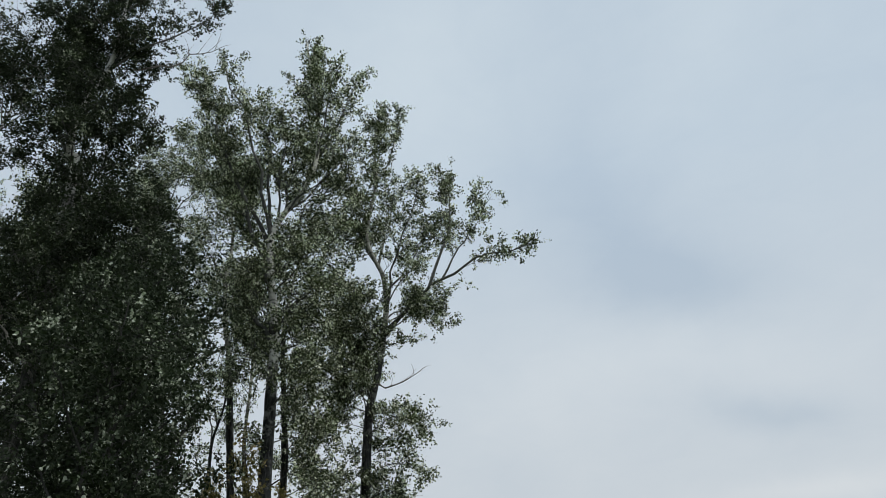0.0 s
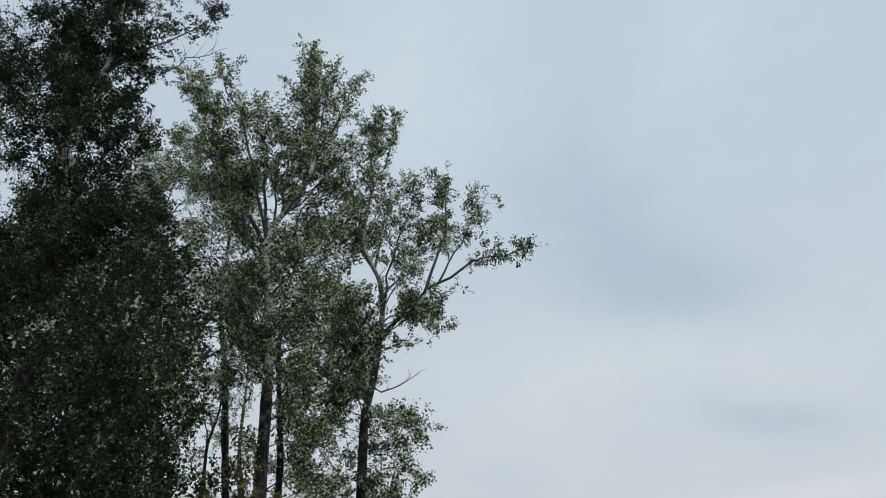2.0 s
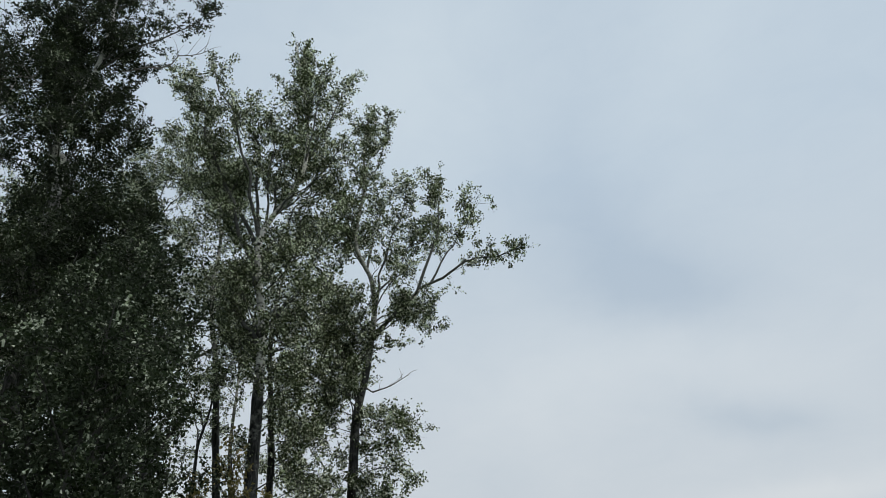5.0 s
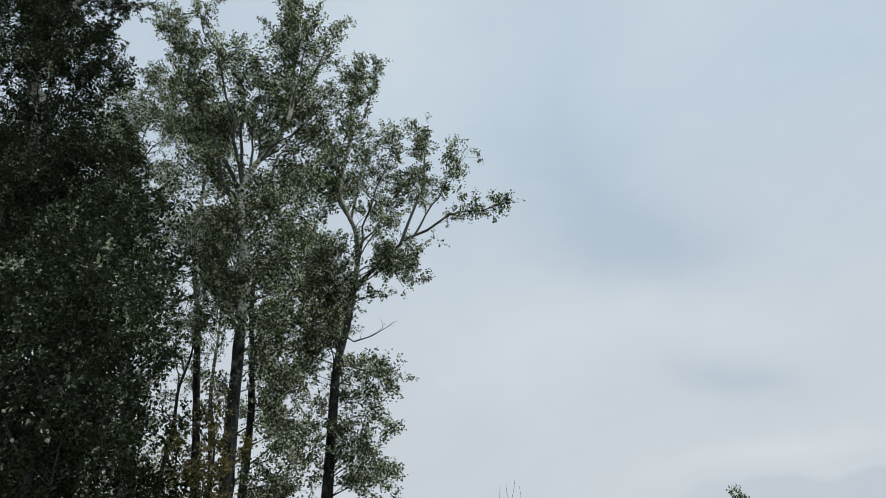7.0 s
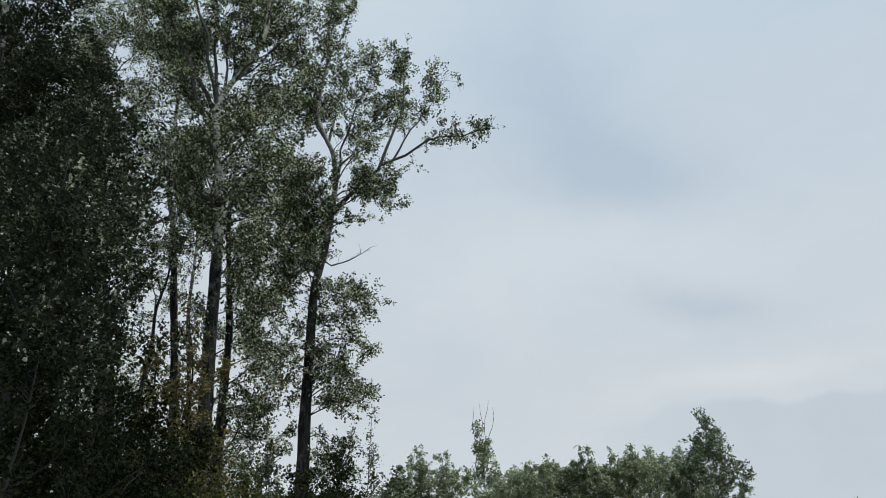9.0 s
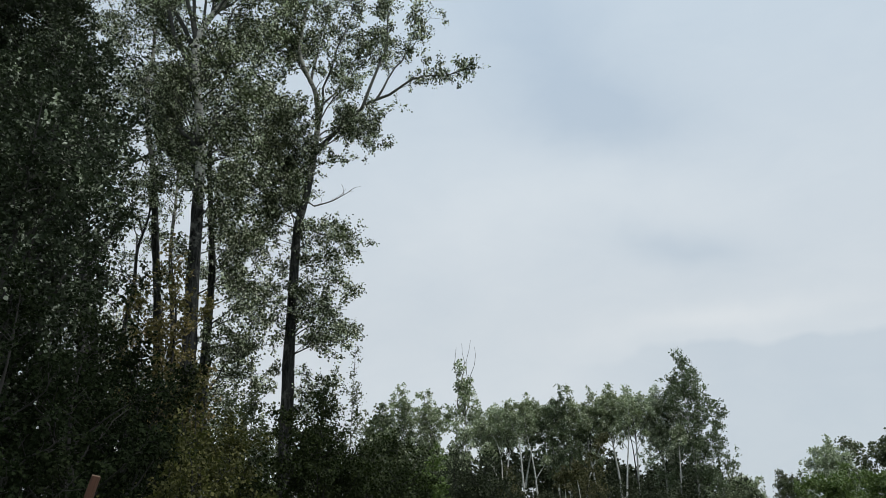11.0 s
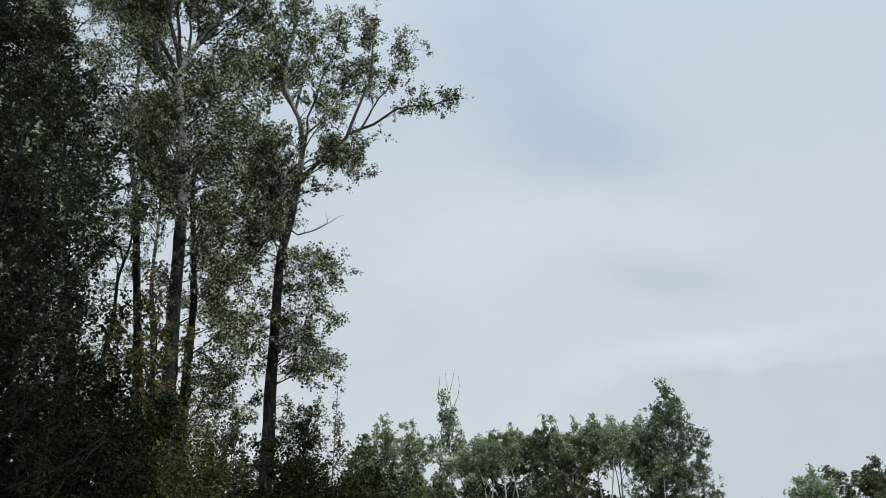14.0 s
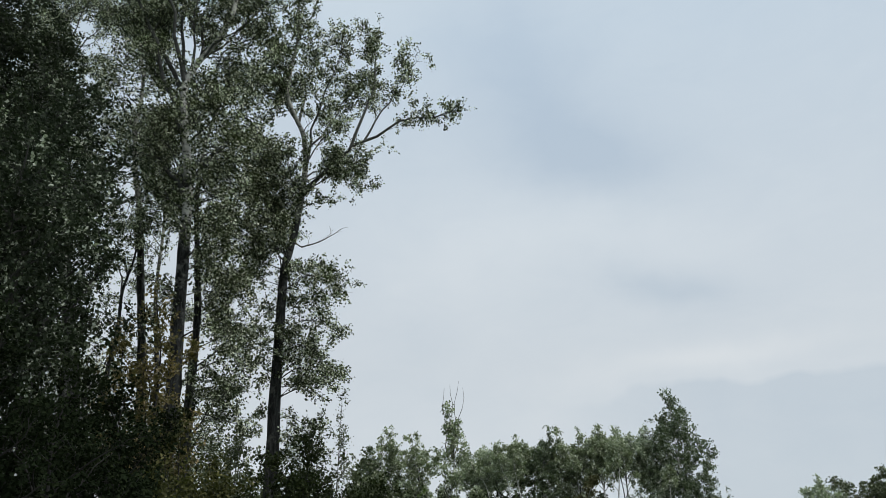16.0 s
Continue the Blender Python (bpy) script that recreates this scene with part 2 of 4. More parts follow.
BARK_WHITE = bark_material("pale_poplar_bark", (0.3, 0.29, 0.265), (0.62, 0.62, 0.58), (0.08, 0.075, 0.07), 1.5)
BARK_BANDED = bark_material("banded_white_bark", (0.045, 0.044, 0.04), (0.62, 0.62, 0.58), (0.05, 0.047, 0.044), 14.6)
# Darker bark for limbs: foliage shade and silhouette against the sky, in colour.
LIMB_BARK_SHADED = bark_material("limb_bark", (0.05, 0.051, 0.048), (0.105, 0.107, 0.098), (0.04, 0.04, 0.038), 8.0, 0.3)
TWIG = rough_material("twig_bark", (0.028, 0.028, 0.025), (0.07, 0.069, 0.061), size=12)
# Darker copy of the twig bark: shade inside the bushes put into its colour.
TWIG_SHADED = rough_material("shaded_twig_bark", (0.009, 0.009, 0.008), (0.022, 0.021, 0.018), size=12)
DEADWOOD = rough_material("dead_wood", (0.05, 0.045, 0.04), (0.2, 0.185, 0.165), (3, 3, 1), 8)
POSTWOOD = rough_material("post_wood", (0.04, 0.017, 0.01), (0.085, 0.036, 0.02), (6, 6, 1), 7)
ENDGRAIN = rough_material("cut_wood", (0.2, 0.13, 0.09), (0.3, 0.21, 0.155), size=20)
KNOT = rough_material("knot_wood", (0.012, 0.011, 0.01), (0.04, 0.037, 0.033), size=9)
GRASS = rough_material("meadow_grass", (0.03, 0.05, 0.015), (0.07, 0.09, 0.03), size=3)


# ---- mesh building ----
def mesh_object(name, verts, groups, parent=None, label="", smooth=True):
    """A mesh from vertex rows and (faces, material) groups, linked under its thing."""
    me = bpy.data.meshes.new(name)
    me.vertices.add(len(verts))
    me.vertices.foreach_set("co", np.asarray(verts, np.float32).ravel())
    loops, starts, mats, at = [], [], [], 0
    for i, (faces, mat) in enumerate(groups):
        me.materials.append(mat)
        faces = np.asarray(faces, np.int32)
        if not len(faces):
            continue
        n, k = faces.shape
        loops.append(faces.ravel())
        starts.append(at + np.arange(n) * k)
        mats.append(np.full(n, i))
        at += n * k
    me.loops.add(at)
    me.loops.foreach_set("vertex_index", np.concatenate(loops).astype(np.int32))
    starts, mats = np.concatenate(starts), np.concatenate(mats)
    me.polygons.add(len(starts))
    me.polygons.foreach_set("loop_start", starts.astype(np.int32))
    me.polygons.foreach_set("material_index", mats.astype(np.int32))
    me.polygons.foreach_set("use_smooth", np.full(len(starts), smooth))
    me.update(calc_edges=True)
    ob = new(name, me)
    if parent:
        ob.parent = parent
    if label:
        tagged(ob, label)
    return ob


def unit(v):
    return v / np.maximum(np.linalg.norm(v, axis=-1, keepdims=True), 1e-9)


def tubes(P, R, sides):
    """Round stems along n polylines of m points: P (n, m, 3), R (n, m)."""
    n, m, _ = P.shape
    t = unit(P[:, -1] - P[:, 0])
    ref = np.where(np.abs(t[:, 2:3]) < 0.8, np.array([[0, 0, 1.0]]), np.array([[1.0, 0, 0]]))
    u = unit(np.cross(t, ref))
    w = np.cross(t, u)
    ang = np.arange(sides) * 2 * math.pi / sides
    ring = u[:, None, None] * np.cos(ang)[None, None, :, None] + w[:, None, None] * np.sin(ang)[None, None, :, None]
    V = P[:, :, None] + ring * R[:, :, None, None]
    idx = np.arange(n * m * sides).reshape(n, m, sides)
    a, b = idx[:, :-1], idx[:, 1:]
    F = np.stack([a, np.roll(a, -1, 2), np.roll(b, -1, 2), b], -1).reshape(-1, 4)
    return V.reshape(-1, 3), F


def spline(pts, n):
    """n points of a smooth line through pts."""
    pts = np.asarray(pts, float)
    p = np.vstack([2 * pts[0] - pts[1], pts, 2 * pts[-1] - pts[-2]])
    s = np.linspace(0, len(pts) - 1.0001, n)
    i = s.astype(int)
    f = (s - i)[:, None]
    a, b, c, d = p[i], p[i + 1], p[i + 2], p[i + 3]
    return 0.5 * (2 * b + (c - a) * f + (2 * a - 5 * b + 4 * c - d) * f ** 2 + (3 * b - a - 3 * c + d) * f ** 3)


def along(line, s):
    """Points and directions at fractions s of a polyline with even steps."""
    x = np.clip(s, 0, 0.9999) * (len(line) - 1)
    i = x.astype(int)
    f = (x - i)[:, None]
    return line[i] * (1 - f) + line[i + 1] * f, unit(line[i + 1] - line[i])


def leaf_mesh(c, d, size, rng, round_leaf):
    """Folded leaves at the points c, pointing roughly along d."""
    n = len(c)
    a = unit(d + rng.normal(0, 0.75, (n, 3)) + np.array([0, 0, -0.35]))
    nrm = unit(rng.normal(0, 1, (n, 3)) + np.array([0, 0, 0.75]))
    s = unit(np.cross(a, nrm))
    up = np.cross(s, a)
    L = (size * rng.uniform(0.7, 1.3, n))[:, None]
    wid = L * rng.uniform(0.34, 0.48, n)[:, None]
    fold = L * rng.uniform(0.05, 0.22, n)[:, None]
    if not round_leaf:
        V = np.stack([c, c + a * L * 0.45 + s * wid + up * fold, c + a * L, c + a * L * 0.45 - s * wid + up * fold], 1)
        k = np.arange(n)[:, None] * 4
        return V.reshape(-1, 3), np.concatenate([k + np.array([[0, 2, 1]]), k + np.array([[0, 3, 2]])])
    V = np.stack([c, c + a * L * 0.25 + s * wid * 0.9 + up * fold, c + a * L * 0.65 + s * wid * 0.75 + up * fold * 0.8, c + a * L,
                  c + a * L * 0.65 - s * wid * 0.75 + up * fold * 0.8, c + a * L * 0.25 - s * wid * 0.9 + up * fold], 1)
    k = np.arange(n)[:, None] * 6
    return V.reshape(-1, 3), np.concatenate([k + np.array([[0, 3, 2, 1]]), k + np.array([[0, 5, 4, 3]])])


class Tree:
    """A tree: a stem through (height, lean) points, limbs by height, compass angle, rise, length, arch, reach of their side shoots
    and the fraction at which leaves begin; side shoots, twigs and leaves grow on them by chance."""

    def __init__(self, base, axis, name, label, radius=0.2, leaf=0.08, density=1.0, leaves=LEAF_POPLAR, bark=BARK, seed=1,
                 per_twig=15, upward=0.35, round_leaf=False, category="tree", group="", top=0.25, top_spread=0.6, twig=TWIG,
                 forks=1.5, limb_bark=None, tuft=0.8, open_share=0.42):
        self.name, self.label, self.category, self.group = name, label, category, group
        self.rng = np.random.default_rng(seed)
        self.base, self.radius, self.leaf, self.density = base, radius, leaf, density
        self.leaves, self.bark, self.per_twig, self.upward, self.round_leaf, self.twig = leaves, bark, per_twig, upward, round_leaf, twig
        bend = self.rng.normal(0, 0.12, len(axis)) * np.arange(len(axis)) / len(axis)
        pts = [(x, b, h) for (h, x), b in zip(axis, bend)]
        self.height = axis[-1][0]
        self.stem = spline(pts, 64)
        self.limbs, self.knots = [], []
        self.top, self.top_spread, self.forks = top, top_spread, forks
        self.limb_bark = limb_bark or LIMB_BARK_SHADED
        # foliage gathers in tufts about this far apart, with open gaps between them
        wave = unit(self.rng.normal(0, 1, (16, 3))) * self.rng.uniform(0.75, 1.5, (16, 1)) * np.where(np.arange(16) < 9, 1.0, 2.6)[:, None]
        self.wave = wave * 2 * math.pi / tuft * np.array([0.85, 0.85, 1.2])
        self.phase, self.open_share = self.rng.uniform(0, 6.28, 16), open_share

    def at_height(self, h):
        z = self.stem[:, 2]
        return np.array([np.interp(h, z, self.stem[:, i]) for i in range(3)])

    def stem_radius(self, h):
        r = np.clip(np.asarray(h, float) / self.height, 0, 1)
        return self.radius * (1 - 0.9 * r ** 0.85) + self.radius * 0.45 * np.exp(-np.asarray(h, float) / (self.height * 0.025 + 0.05))

    def limb(self, start, az, rise, length, sag, spread, leaf0, bare=False, dens=1.0, stout=1.0):
        if isinstance(start, tuple):
            parent = self.limbs[start[0]]
            p0 = along(parent["line"], np.array([start[1]]))[0][0]
            rmax = parent["r"] * (1 - 0.75 * start[1])
        else:
            p0 = self.at_height(start)
            rmax = float(self.stem_radius(start)) * 0.75
        a, b = radians(az), radians(rise)
        v = np.array([math.cos(a) * math.cos(b), math.sin(a) * math.cos(b), math.sin(b)]) * length
        s = np.linspace(0, 1, 10)[:, None]
        wob = np.cumsum(self.rng.normal(0, 0.03 if bare else 0.022, (10, 3)), 0) * length * np.sin(s * math.pi)
        line = p0 + v * s + np.array([0, 0, sag * length * 4]) * s * (1 - s) + wob
        r = min(rmax, (0.008 * length + 0.014) * stout)
        self.limbs.append(dict(line=line, r=r, spread=spread, leaf0=leaf0, bare=bare, dens=dens, length=length))

    def fill(self, low, high, count, reach, spread, facing=0, fan=180):
        """Further limbs between two heights, all round the stem or in a fan about one compass angle."""
        for k in range(count):
            g = (k + self.rng.uniform(0, 0.8)) / count
            ln = reach * self.rng.uniform(0.6, 1.15) * (1 - 0.35 * g)
            self.limb(low + (high - low) * g, facing + (k * 137.5 % 360 - 180) * fan / 180 + self.rng.uniform(-20, 20), self.rng.uniform(-5, 40) + 25 * g, ln, 0.08, spread, 0.3)

    def boughs(self, line, length, spread, leaf0, r):
        """Side boughs that fork off a long limb: polylines, lengths and radii."""
        rng = self.rng
        n = int(length * (1 - leaf0) * self.forks)
        s = leaf0 * 0.8 + (0.9 - leaf0 * 0.8) * (np.arange(n) + rng.uniform(0.1, 0.9, n)) / max(n, 1)
        made = []
        for si in s:
            p, t = along(line, np.array([si]))
            q = unit(np.cross(t[0], rng.normal(0, 1, 3)))
            d = unit(t[0] * rng.uniform(0.5, 1.1) + q + np.array([0, 0, self.upward * rng.uniform(0.2, 1.2)]))
            ln = spread * rng.uniform(1.0, 2.1) * (1 - 0.45 * si)
            g = np.linspace(0, 1, 7)[:, None]
            curl = rng.normal(0, 0.18, 3)
            made.append((p + (d * g + curl * g ** 2) * ln, ln, min(r * (1 - 0.7 * si) * 0.6, 0.009 * ln + 0.006)))
        return made

    def shoots(self, line, length, spread, leaf0, dens):
        """Side shoots of one limb as polylines of four points."""
        rng = self.rng
        n = max(3, int(8.0 * dens * self.density ** 0.5 * length * (1 - leaf0) + 3))
        s = leaf0 + (1 - leaf0) * rng.uniform(0, 1, n) ** 0.75
        s[0] = 0.999
        p, t = along(line, s)
        q = unit(np.cross(t, rng.normal(0, 1, (n, 3))))
        d = unit(t * rng.uniform(0.3, 0.9, (n, 1)) + q + np.array([0, 0, 1]) * self.upward * rng.uniform(0, 1.6, (n, 1)))
        d[0] = t[0]
        rel = (s - leaf0) / max(1 - leaf0, 0.01)
        ln = (spread * rng.uniform(0.35, 1.15, n) * (1 - 0.35 * rel))[:, None]
        curl = rng.normal(0, 0.16, (n, 3)) + np.array([0, 0, 0.1])
        return np.stack([p, p + d * ln * 0.35, p + (d + curl * 0.6) * ln * 0.7, p + (d + curl * 1.3) * ln], 1), ln[:, 0]

    def finish(self, leaf_label=""):
        rng = self.rng
        root = new(self.name)
        root.location = (*self.base, 0)
        tagged(root, self.label, self.category, self.group)
        h = self.stem[:, 2]
        stem = self.stem.copy()
        r = self.stem_radius(h) * (1 + rng.normal(0, 0.035, len(h)))
        stem[0, 2] -= 0.15
        V, F = tubes(stem[None], np.maximum(r, 0.006)[None], 14)
        ring = np.repeat(stem, 14, 0)
        V = ring + (V - ring) * (1 + rng.normal(0, 0.05, (len(V), 1)))
        trunk = mesh_object("trunk", V, [(F, self.bark)], root)
        crown_p, crown_d = [], []
        branch_v, branch_f, branch_n = [], [], [0]

        def branches(V, F):
            branch_v.append(V)
            branch_f.append(F + branch_n[0])
            branch_n[0] += len(V)

        def leafy(name, line, r, length, spread, leaf0, dens, wood, rod):
            V, F = tubes(line[None], (r * (1 - 0.85 * np.linspace(0, 1, len(line)) ** 0.8))[None] if rod else np.full((1, len(line)), 0.002), 7)
            holder = mesh_object(name, V, [(F, wood)], root) if rod else None
            runs = [self.shoots(line, length, spread * 0.8, leaf0, dens)]
            for bl, bn, br in self.boughs(line, length, spread, leaf0, max(r, 0.03)):
                BV, BF = tubes(bl[None], (br * (1 - 0.8 * np.linspace(0, 1, 7)))[None], 5)
                if holder and self.forks > 1:
                    mesh_object("bough", BV, [(BF, wood)], holder)
                else:
                    branches(BV, BF)
                runs.append(self.shoots(bl, bn, spread * 0.6, 0.15, dens))
            S, ln = np.concatenate([a for a, _ in runs]), np.concatenate([b for _, b in runs])
            rr = np.clip(0.007 * ln + 0.004, 0.004, 0.02)[:, None] * np.array([[1, 0.75, 0.5, 0.2]])
            if self.leaf < 0.14:
                branches(*tubes(S, rr, 3))
            # twigs
            k = np.maximum(2, (ln * 8.5 * self.density ** 0.5).astype(int))
            i = np.repeat(np.arange(len(S)), k)
            u = 0.2 + 0.8 * rng.uniform(0, 1, len(i))
            x = u * 2.9999
            j = x.astype(int)
            f = (x - j)[:, None]
            p = S[i, j] * (1 - f) + S[i, j + 1] * f
            t = unit(S[i, j + 1] - S[i, j])
            d = unit(t * 0.6 + rng.normal(0, 0.7, (len(i), 3)) + np.array([0, 0, 0.25 * self.upward]))
            tl = (rng.uniform(0.22, 0.62, len(i)) * min(1.0, 0.4 + spread * 0.6) * (self.leaf / 0.09) ** 0.4)[:, None]
            lush = np.sin((p + d * tl * 0.6) @ self.wave.T + self.phase).sum(1) + rng.normal(0, 0.5, len(p))
            keep = lush > np.quantile(lush, self.open_share) if len(p) > 20 else lush > -9
            p, d, tl = p[keep], d[keep], tl[keep]
            if self.leaf < 0.14:
                few = rng.uniform(0, 1, len(p)) < 0.15
                branches(*tubes(np.stack([p, p + d * tl], 1)[few], np.tile([[0.005, 0.002]], (few.sum(), 1)), 3))
            # leaves
            m = int(self.per_twig / (1 - self.open_share) * 0.8 + 0.5)
            ii = np.repeat(np.arange(len(p)), m)
            lp = p[ii] + d[ii] * tl[ii] * rng.uniform(0.1, 1.05, (len(ii), 1)) + rng.normal(0, 0.45 * self.leaf + 0.02, (len(ii), 3))
            crown_p.append(lp)
            crown_d.append(d[ii])

        for l in self.limbs:
            if l["bare"]:
                lines = [l["line"]]
                radii = [max(l["r"], 0.04) * (1 - 0.8 * np.linspace(0, 1, 10))]
                for s in (0.35, 0.45, 0.56, 0.64, 0.75, 0.84, 0.92, 0.97):
                    p, t = along(l["line"], np.array([s]))
                    d = unit(t[0] * 0.8 + rng.normal(0, 0.5, 3) + np.array([0, 0, 0.3]))
                    g = np.linspace(0, 1, 10)[:, None] * l["length"] * rng.uniform(0.1, 0.25)
                    lines.append(p + d * g + rng.normal(0, 0.3, 3) * g ** 2)
                    radii.append(0.011 * (1 - 0.8 * np.linspace(0, 1, 10)))
                V, F = tubes(np.array(lines[:1]), np.array(radii[:1]), 7)
                dead = mesh_object("dead_branch", V, [(F, DEADWOOD)], root, "bare dead branch with broken side twigs")
                for tl, tr in zip(lines[1:], radii[1:]):
                    V, F = tubes(tl[None], tr[None], 5)
                    mesh_object("twig", V, [(F, DEADWOOD)], dead)
            else:
                leafy("limb", l["line"], l["r"], l["length"], l["spread"], l["leaf0"], l["dens"], self.limb_bark, True)
        if self.top:
            k = int(len(self.stem) * (1 - self.top))
            line = spline(self.stem[k::2], 10)
            leafy("leader", line, 0.01, self.height * self.top, self.top_spread, 0.0, 1.0, self.limb_bark, False)
        if branch_v:
            tagged(mesh_object("brushwood", np.concatenate(branch_v), [(np.concatenate(branch_f), self.twig)], root), kind="stuff")
        c, d = np.concatenate(crown_p), np.concatenate(crown_d)
        V, F = leaf_mesh(c, d, self.leaf, rng, self.round_leaf)
        for hk, ak, size in self.knots:
            p = self.at_height(hk)
            rk = float(np.interp(hk, h, r))
            bm = bmesh.new()
            bmesh.ops.create_icosphere(bm, subdivisions=3, radius=1.0)
            for v in bm.verts:
                v.co *= 1 + 0.18 * noise.noise(v.co * 2.0)
            turn = Matrix.Rotation(radians(ak), 4, "Z")
            bm.transform(Matrix.Translation(p) @ turn @ Matrix.Translation((rk * 0.92, 0, 0)) @ Matrix.Diagonal((rk * 0.35, size * 0.8, size, 1)))
            me = bpy.data.meshes.new("knot")
            bm.to_mesh(me)
            bm.free()
            me.materials.append(KNOT)
            knot = new("knot", me)
            knot.parent = trunk
            tagged(knot, "dark bark knot where a limb broke off")
        crown = mesh_object("crown", V, [(F, self.leaves)], root, leaf_label, smooth=False)
        tagged(crown, kind="stuff")
        return root


# ---- ground ----
def make_ground():
    rings = [0.0, 3, 6, 10, 16, 24, 36, 55, 80, 120, 200, 400, 900, 2400]
    n = 48
    V, F = [], []
    for i, r in enumerate(rings):
        for k in range(n):
            a = 2 * math.pi * k / n
            x, y = r * math.cos(a), r * math.sin(a)
            V.append((x, y, 0.10 * noise.noise(Vector((x * 0.08, y * 0.08, 0))) - 0.05))
    for i in range(len(rings) - 1):
        for k in range(n):
            a, b = i * n + k, i * n + (k + 1) % n
            F.append((a, a + n, b + n, b))
    ob = mesh_object("ground", V, [(F, GRASS)], None)
    tagged(ob, "rough green meadow under the trees", "ground", kind="structure")


make_ground()

# ---- the tall poplars ----
POPLARS = "tall poplars at the wood's edge"
tree = Tree((-5.40, 24), [(0.0, 0.3), (2.9, 0.18), (6.6, 0.07), (8.5, 0.06), (10.6, 0.04), (11.6, 0.13), (12.5, 0.28), (13.9, 0.45), (15.4, 0.52), (16.5, 0.42), (17.4, 0.05), (18.3, -0.32), (19.5, -0.35), (21.3, -0.12), (22.8, -0.2), (25.2, -0.13)], "poplar", "tall poplar with a long limb reaching out and a dark stem", 0.26, bark=BARK_DARK, seed=11, group=POPLARS, density=1.3, top=0.3, top_spread=0.75, open_share=0.43)
tree.limb(14.0, -10, 28, 6.5, 0.17, 0.6, 0.5, stout=1.5)
tree.limb((0, 0.38), -3, 61, 4.0, 0.08, 0.85, 0.3)
tree.limb((0, 0.30), 78, 79, 6.7, 0.05, 0.8, 0.3)
tree.limb(14.9, -41, 72, 5.9, 0.05, 0.9, 0.35)
tree.limb(17.2, 76, 77, 5.5, 0.05, 0.8, 0.3)
tree.limb(20.7, 14, 76, 5.1, 0.05, 0.4, 0.45)
tree.limb(14.2, 0, 7, 2.4, 0.15, 0.85, 0.2)
tree.limb(14.7, 45, 39, 2.7, 0.1, 0.9, 0.3)
tree.limb(13.4, -9, 17, 1.3, 0.15, 0.4, 0.4)
tree.limb(14.3, -22, 10, 2.4, 0.12, 0.9, 0.2, dens=1.3)
tree.limb(14.6, 15, 16, 2.2, 0.1, 0.8, 0.2, dens=1.2)
tree.limb(11.5, 151, 64, 4.7, 0.05, 0.9, 0.35)
tree.limb(11.0, -120, 54, 2.0, 0.05, 0.8, 0.4)
tree.limb(11.1, 0, -19, 2.0, 0.1, 0.8, 0.25)
tree.limb(10.3, -36, 3, 2.0, 0.1, 0.8, 0.25)
tree.limb(8.9, 0, -1, 2.0, 0.15, 0.75, 0.3)
tree.limb(7.2, 16, 14, 1.8, 0.15, 0.8, 0.25)
tree.limb(6.6, -14, 16, 1.8, 0.15, 0.8, 0.25)
tree.limb(6.0, 9, -14, 1.4, 0.12, 0.6, 0.3)
tree.limb(7.7, -140, -38, 0.6, 0.1, 0.4, 0.2)
tree.limb(6.4, 148, -13, 0.6, 0.1, 0.3, 0.3)
tree.limb(15.4, -36, 26, 2.3, 0.1, 0.8, 0.3)
tree.limb(15.9, 37, 61, 4.5, 0.05, 0.95, 0.3)
tree.limb(19.7, -127, 39, 1.0, 0.05, 0.6, 0.3)
tree.limb(17.7, 158, 44, 1.8, 0.05, 0.7, 0.3)
tree.limb(12.2, -26, 2, 2.0, -0.08, 0, 1, bare=True)
tree.limb(10.1, 32, 2, 1.5, 0.12, 0.8, 0.2)
tree.limb(8.1, -25, -2, 1.9, 0.12, 0.8, 0.2)
tree.limb(7.2, 38, 37, 1.6, 0.12, 0.8, 0.2)
tree.limb(7.4, -39, 30, 1.5, 0.12, 0.8, 0.2)
tree.limb(9.3, 154, 37, 0.8, 0.1, 0.5, 0.2)
tree.limb(8.1, -142, -28, 0.6, 0.1, 0.5, 0.2)
tree.limb(11.3, -164, 57, 2.0, 0.06, 0.9, 0.15, dens=1.4)
tree.limb(11.8, 152, 67, 3.2, 0.06, 0.9, 0.2, dens=1.4)
tree.limb(16.9, 163, 58, 3.3, 0.05, 1.0, 0.2)
tree.limb(18.6, -149, 66, 2.4, 0.05, 0.8, 0.2)
tree.limb(9.4, 163, -55, 1.2, 0.1, 0.6, 0.2)
tree.limb(11.8, 169, 10, 1.6, 0.06, 0.9, 0.1, dens=1.3)
tree.limb(12.8, -159, 28, 1.9, 0.06, 0.9, 0.1, dens=1.3)
tree.limb(14.2, 168, 50, 3.0, 0.06, 0.9, 0.1, dens=1.3)
tree.limb(11.5, -89, 35, 1.6, 0.06, 0.9, 0.1)
tree.limb(13.5, -102, 46, 1.9, 0.06, 0.9, 0.1)
tree.limb(10.5, -167, 22, 1.0, 0.06, 0.7, 0.2)
tree.limb(5.5, -13, -18, 1.4, 0.12, 0.7, 0.2)
tree.limb(5.0, 17, -32, 1.2, 0.15, 0.6, 0.2)
tree.fill(10.4, 14.6, 7, 1.6, 0.9, 172, 55)
tree.fill(6.3, 10.6, 7, 1.25, 0.8, 0, 50)
tree.limb(23.2, 30, 76, 2.4, 0.03, 0.55, 0.15)
tree.limb(23.6, -140, 72, 1.7, 0.03, 0.5, 0.15)
tree.limb(24.3, -60, 80, 1.6, 0.03, 0.45, 0.1)
tree.knots += [(11.9, -60, 0.07), (8.8, -95, 0.06)]
tree.fill(15.0, 24.0, 7, 1.3, 0.7)
tree.finish()
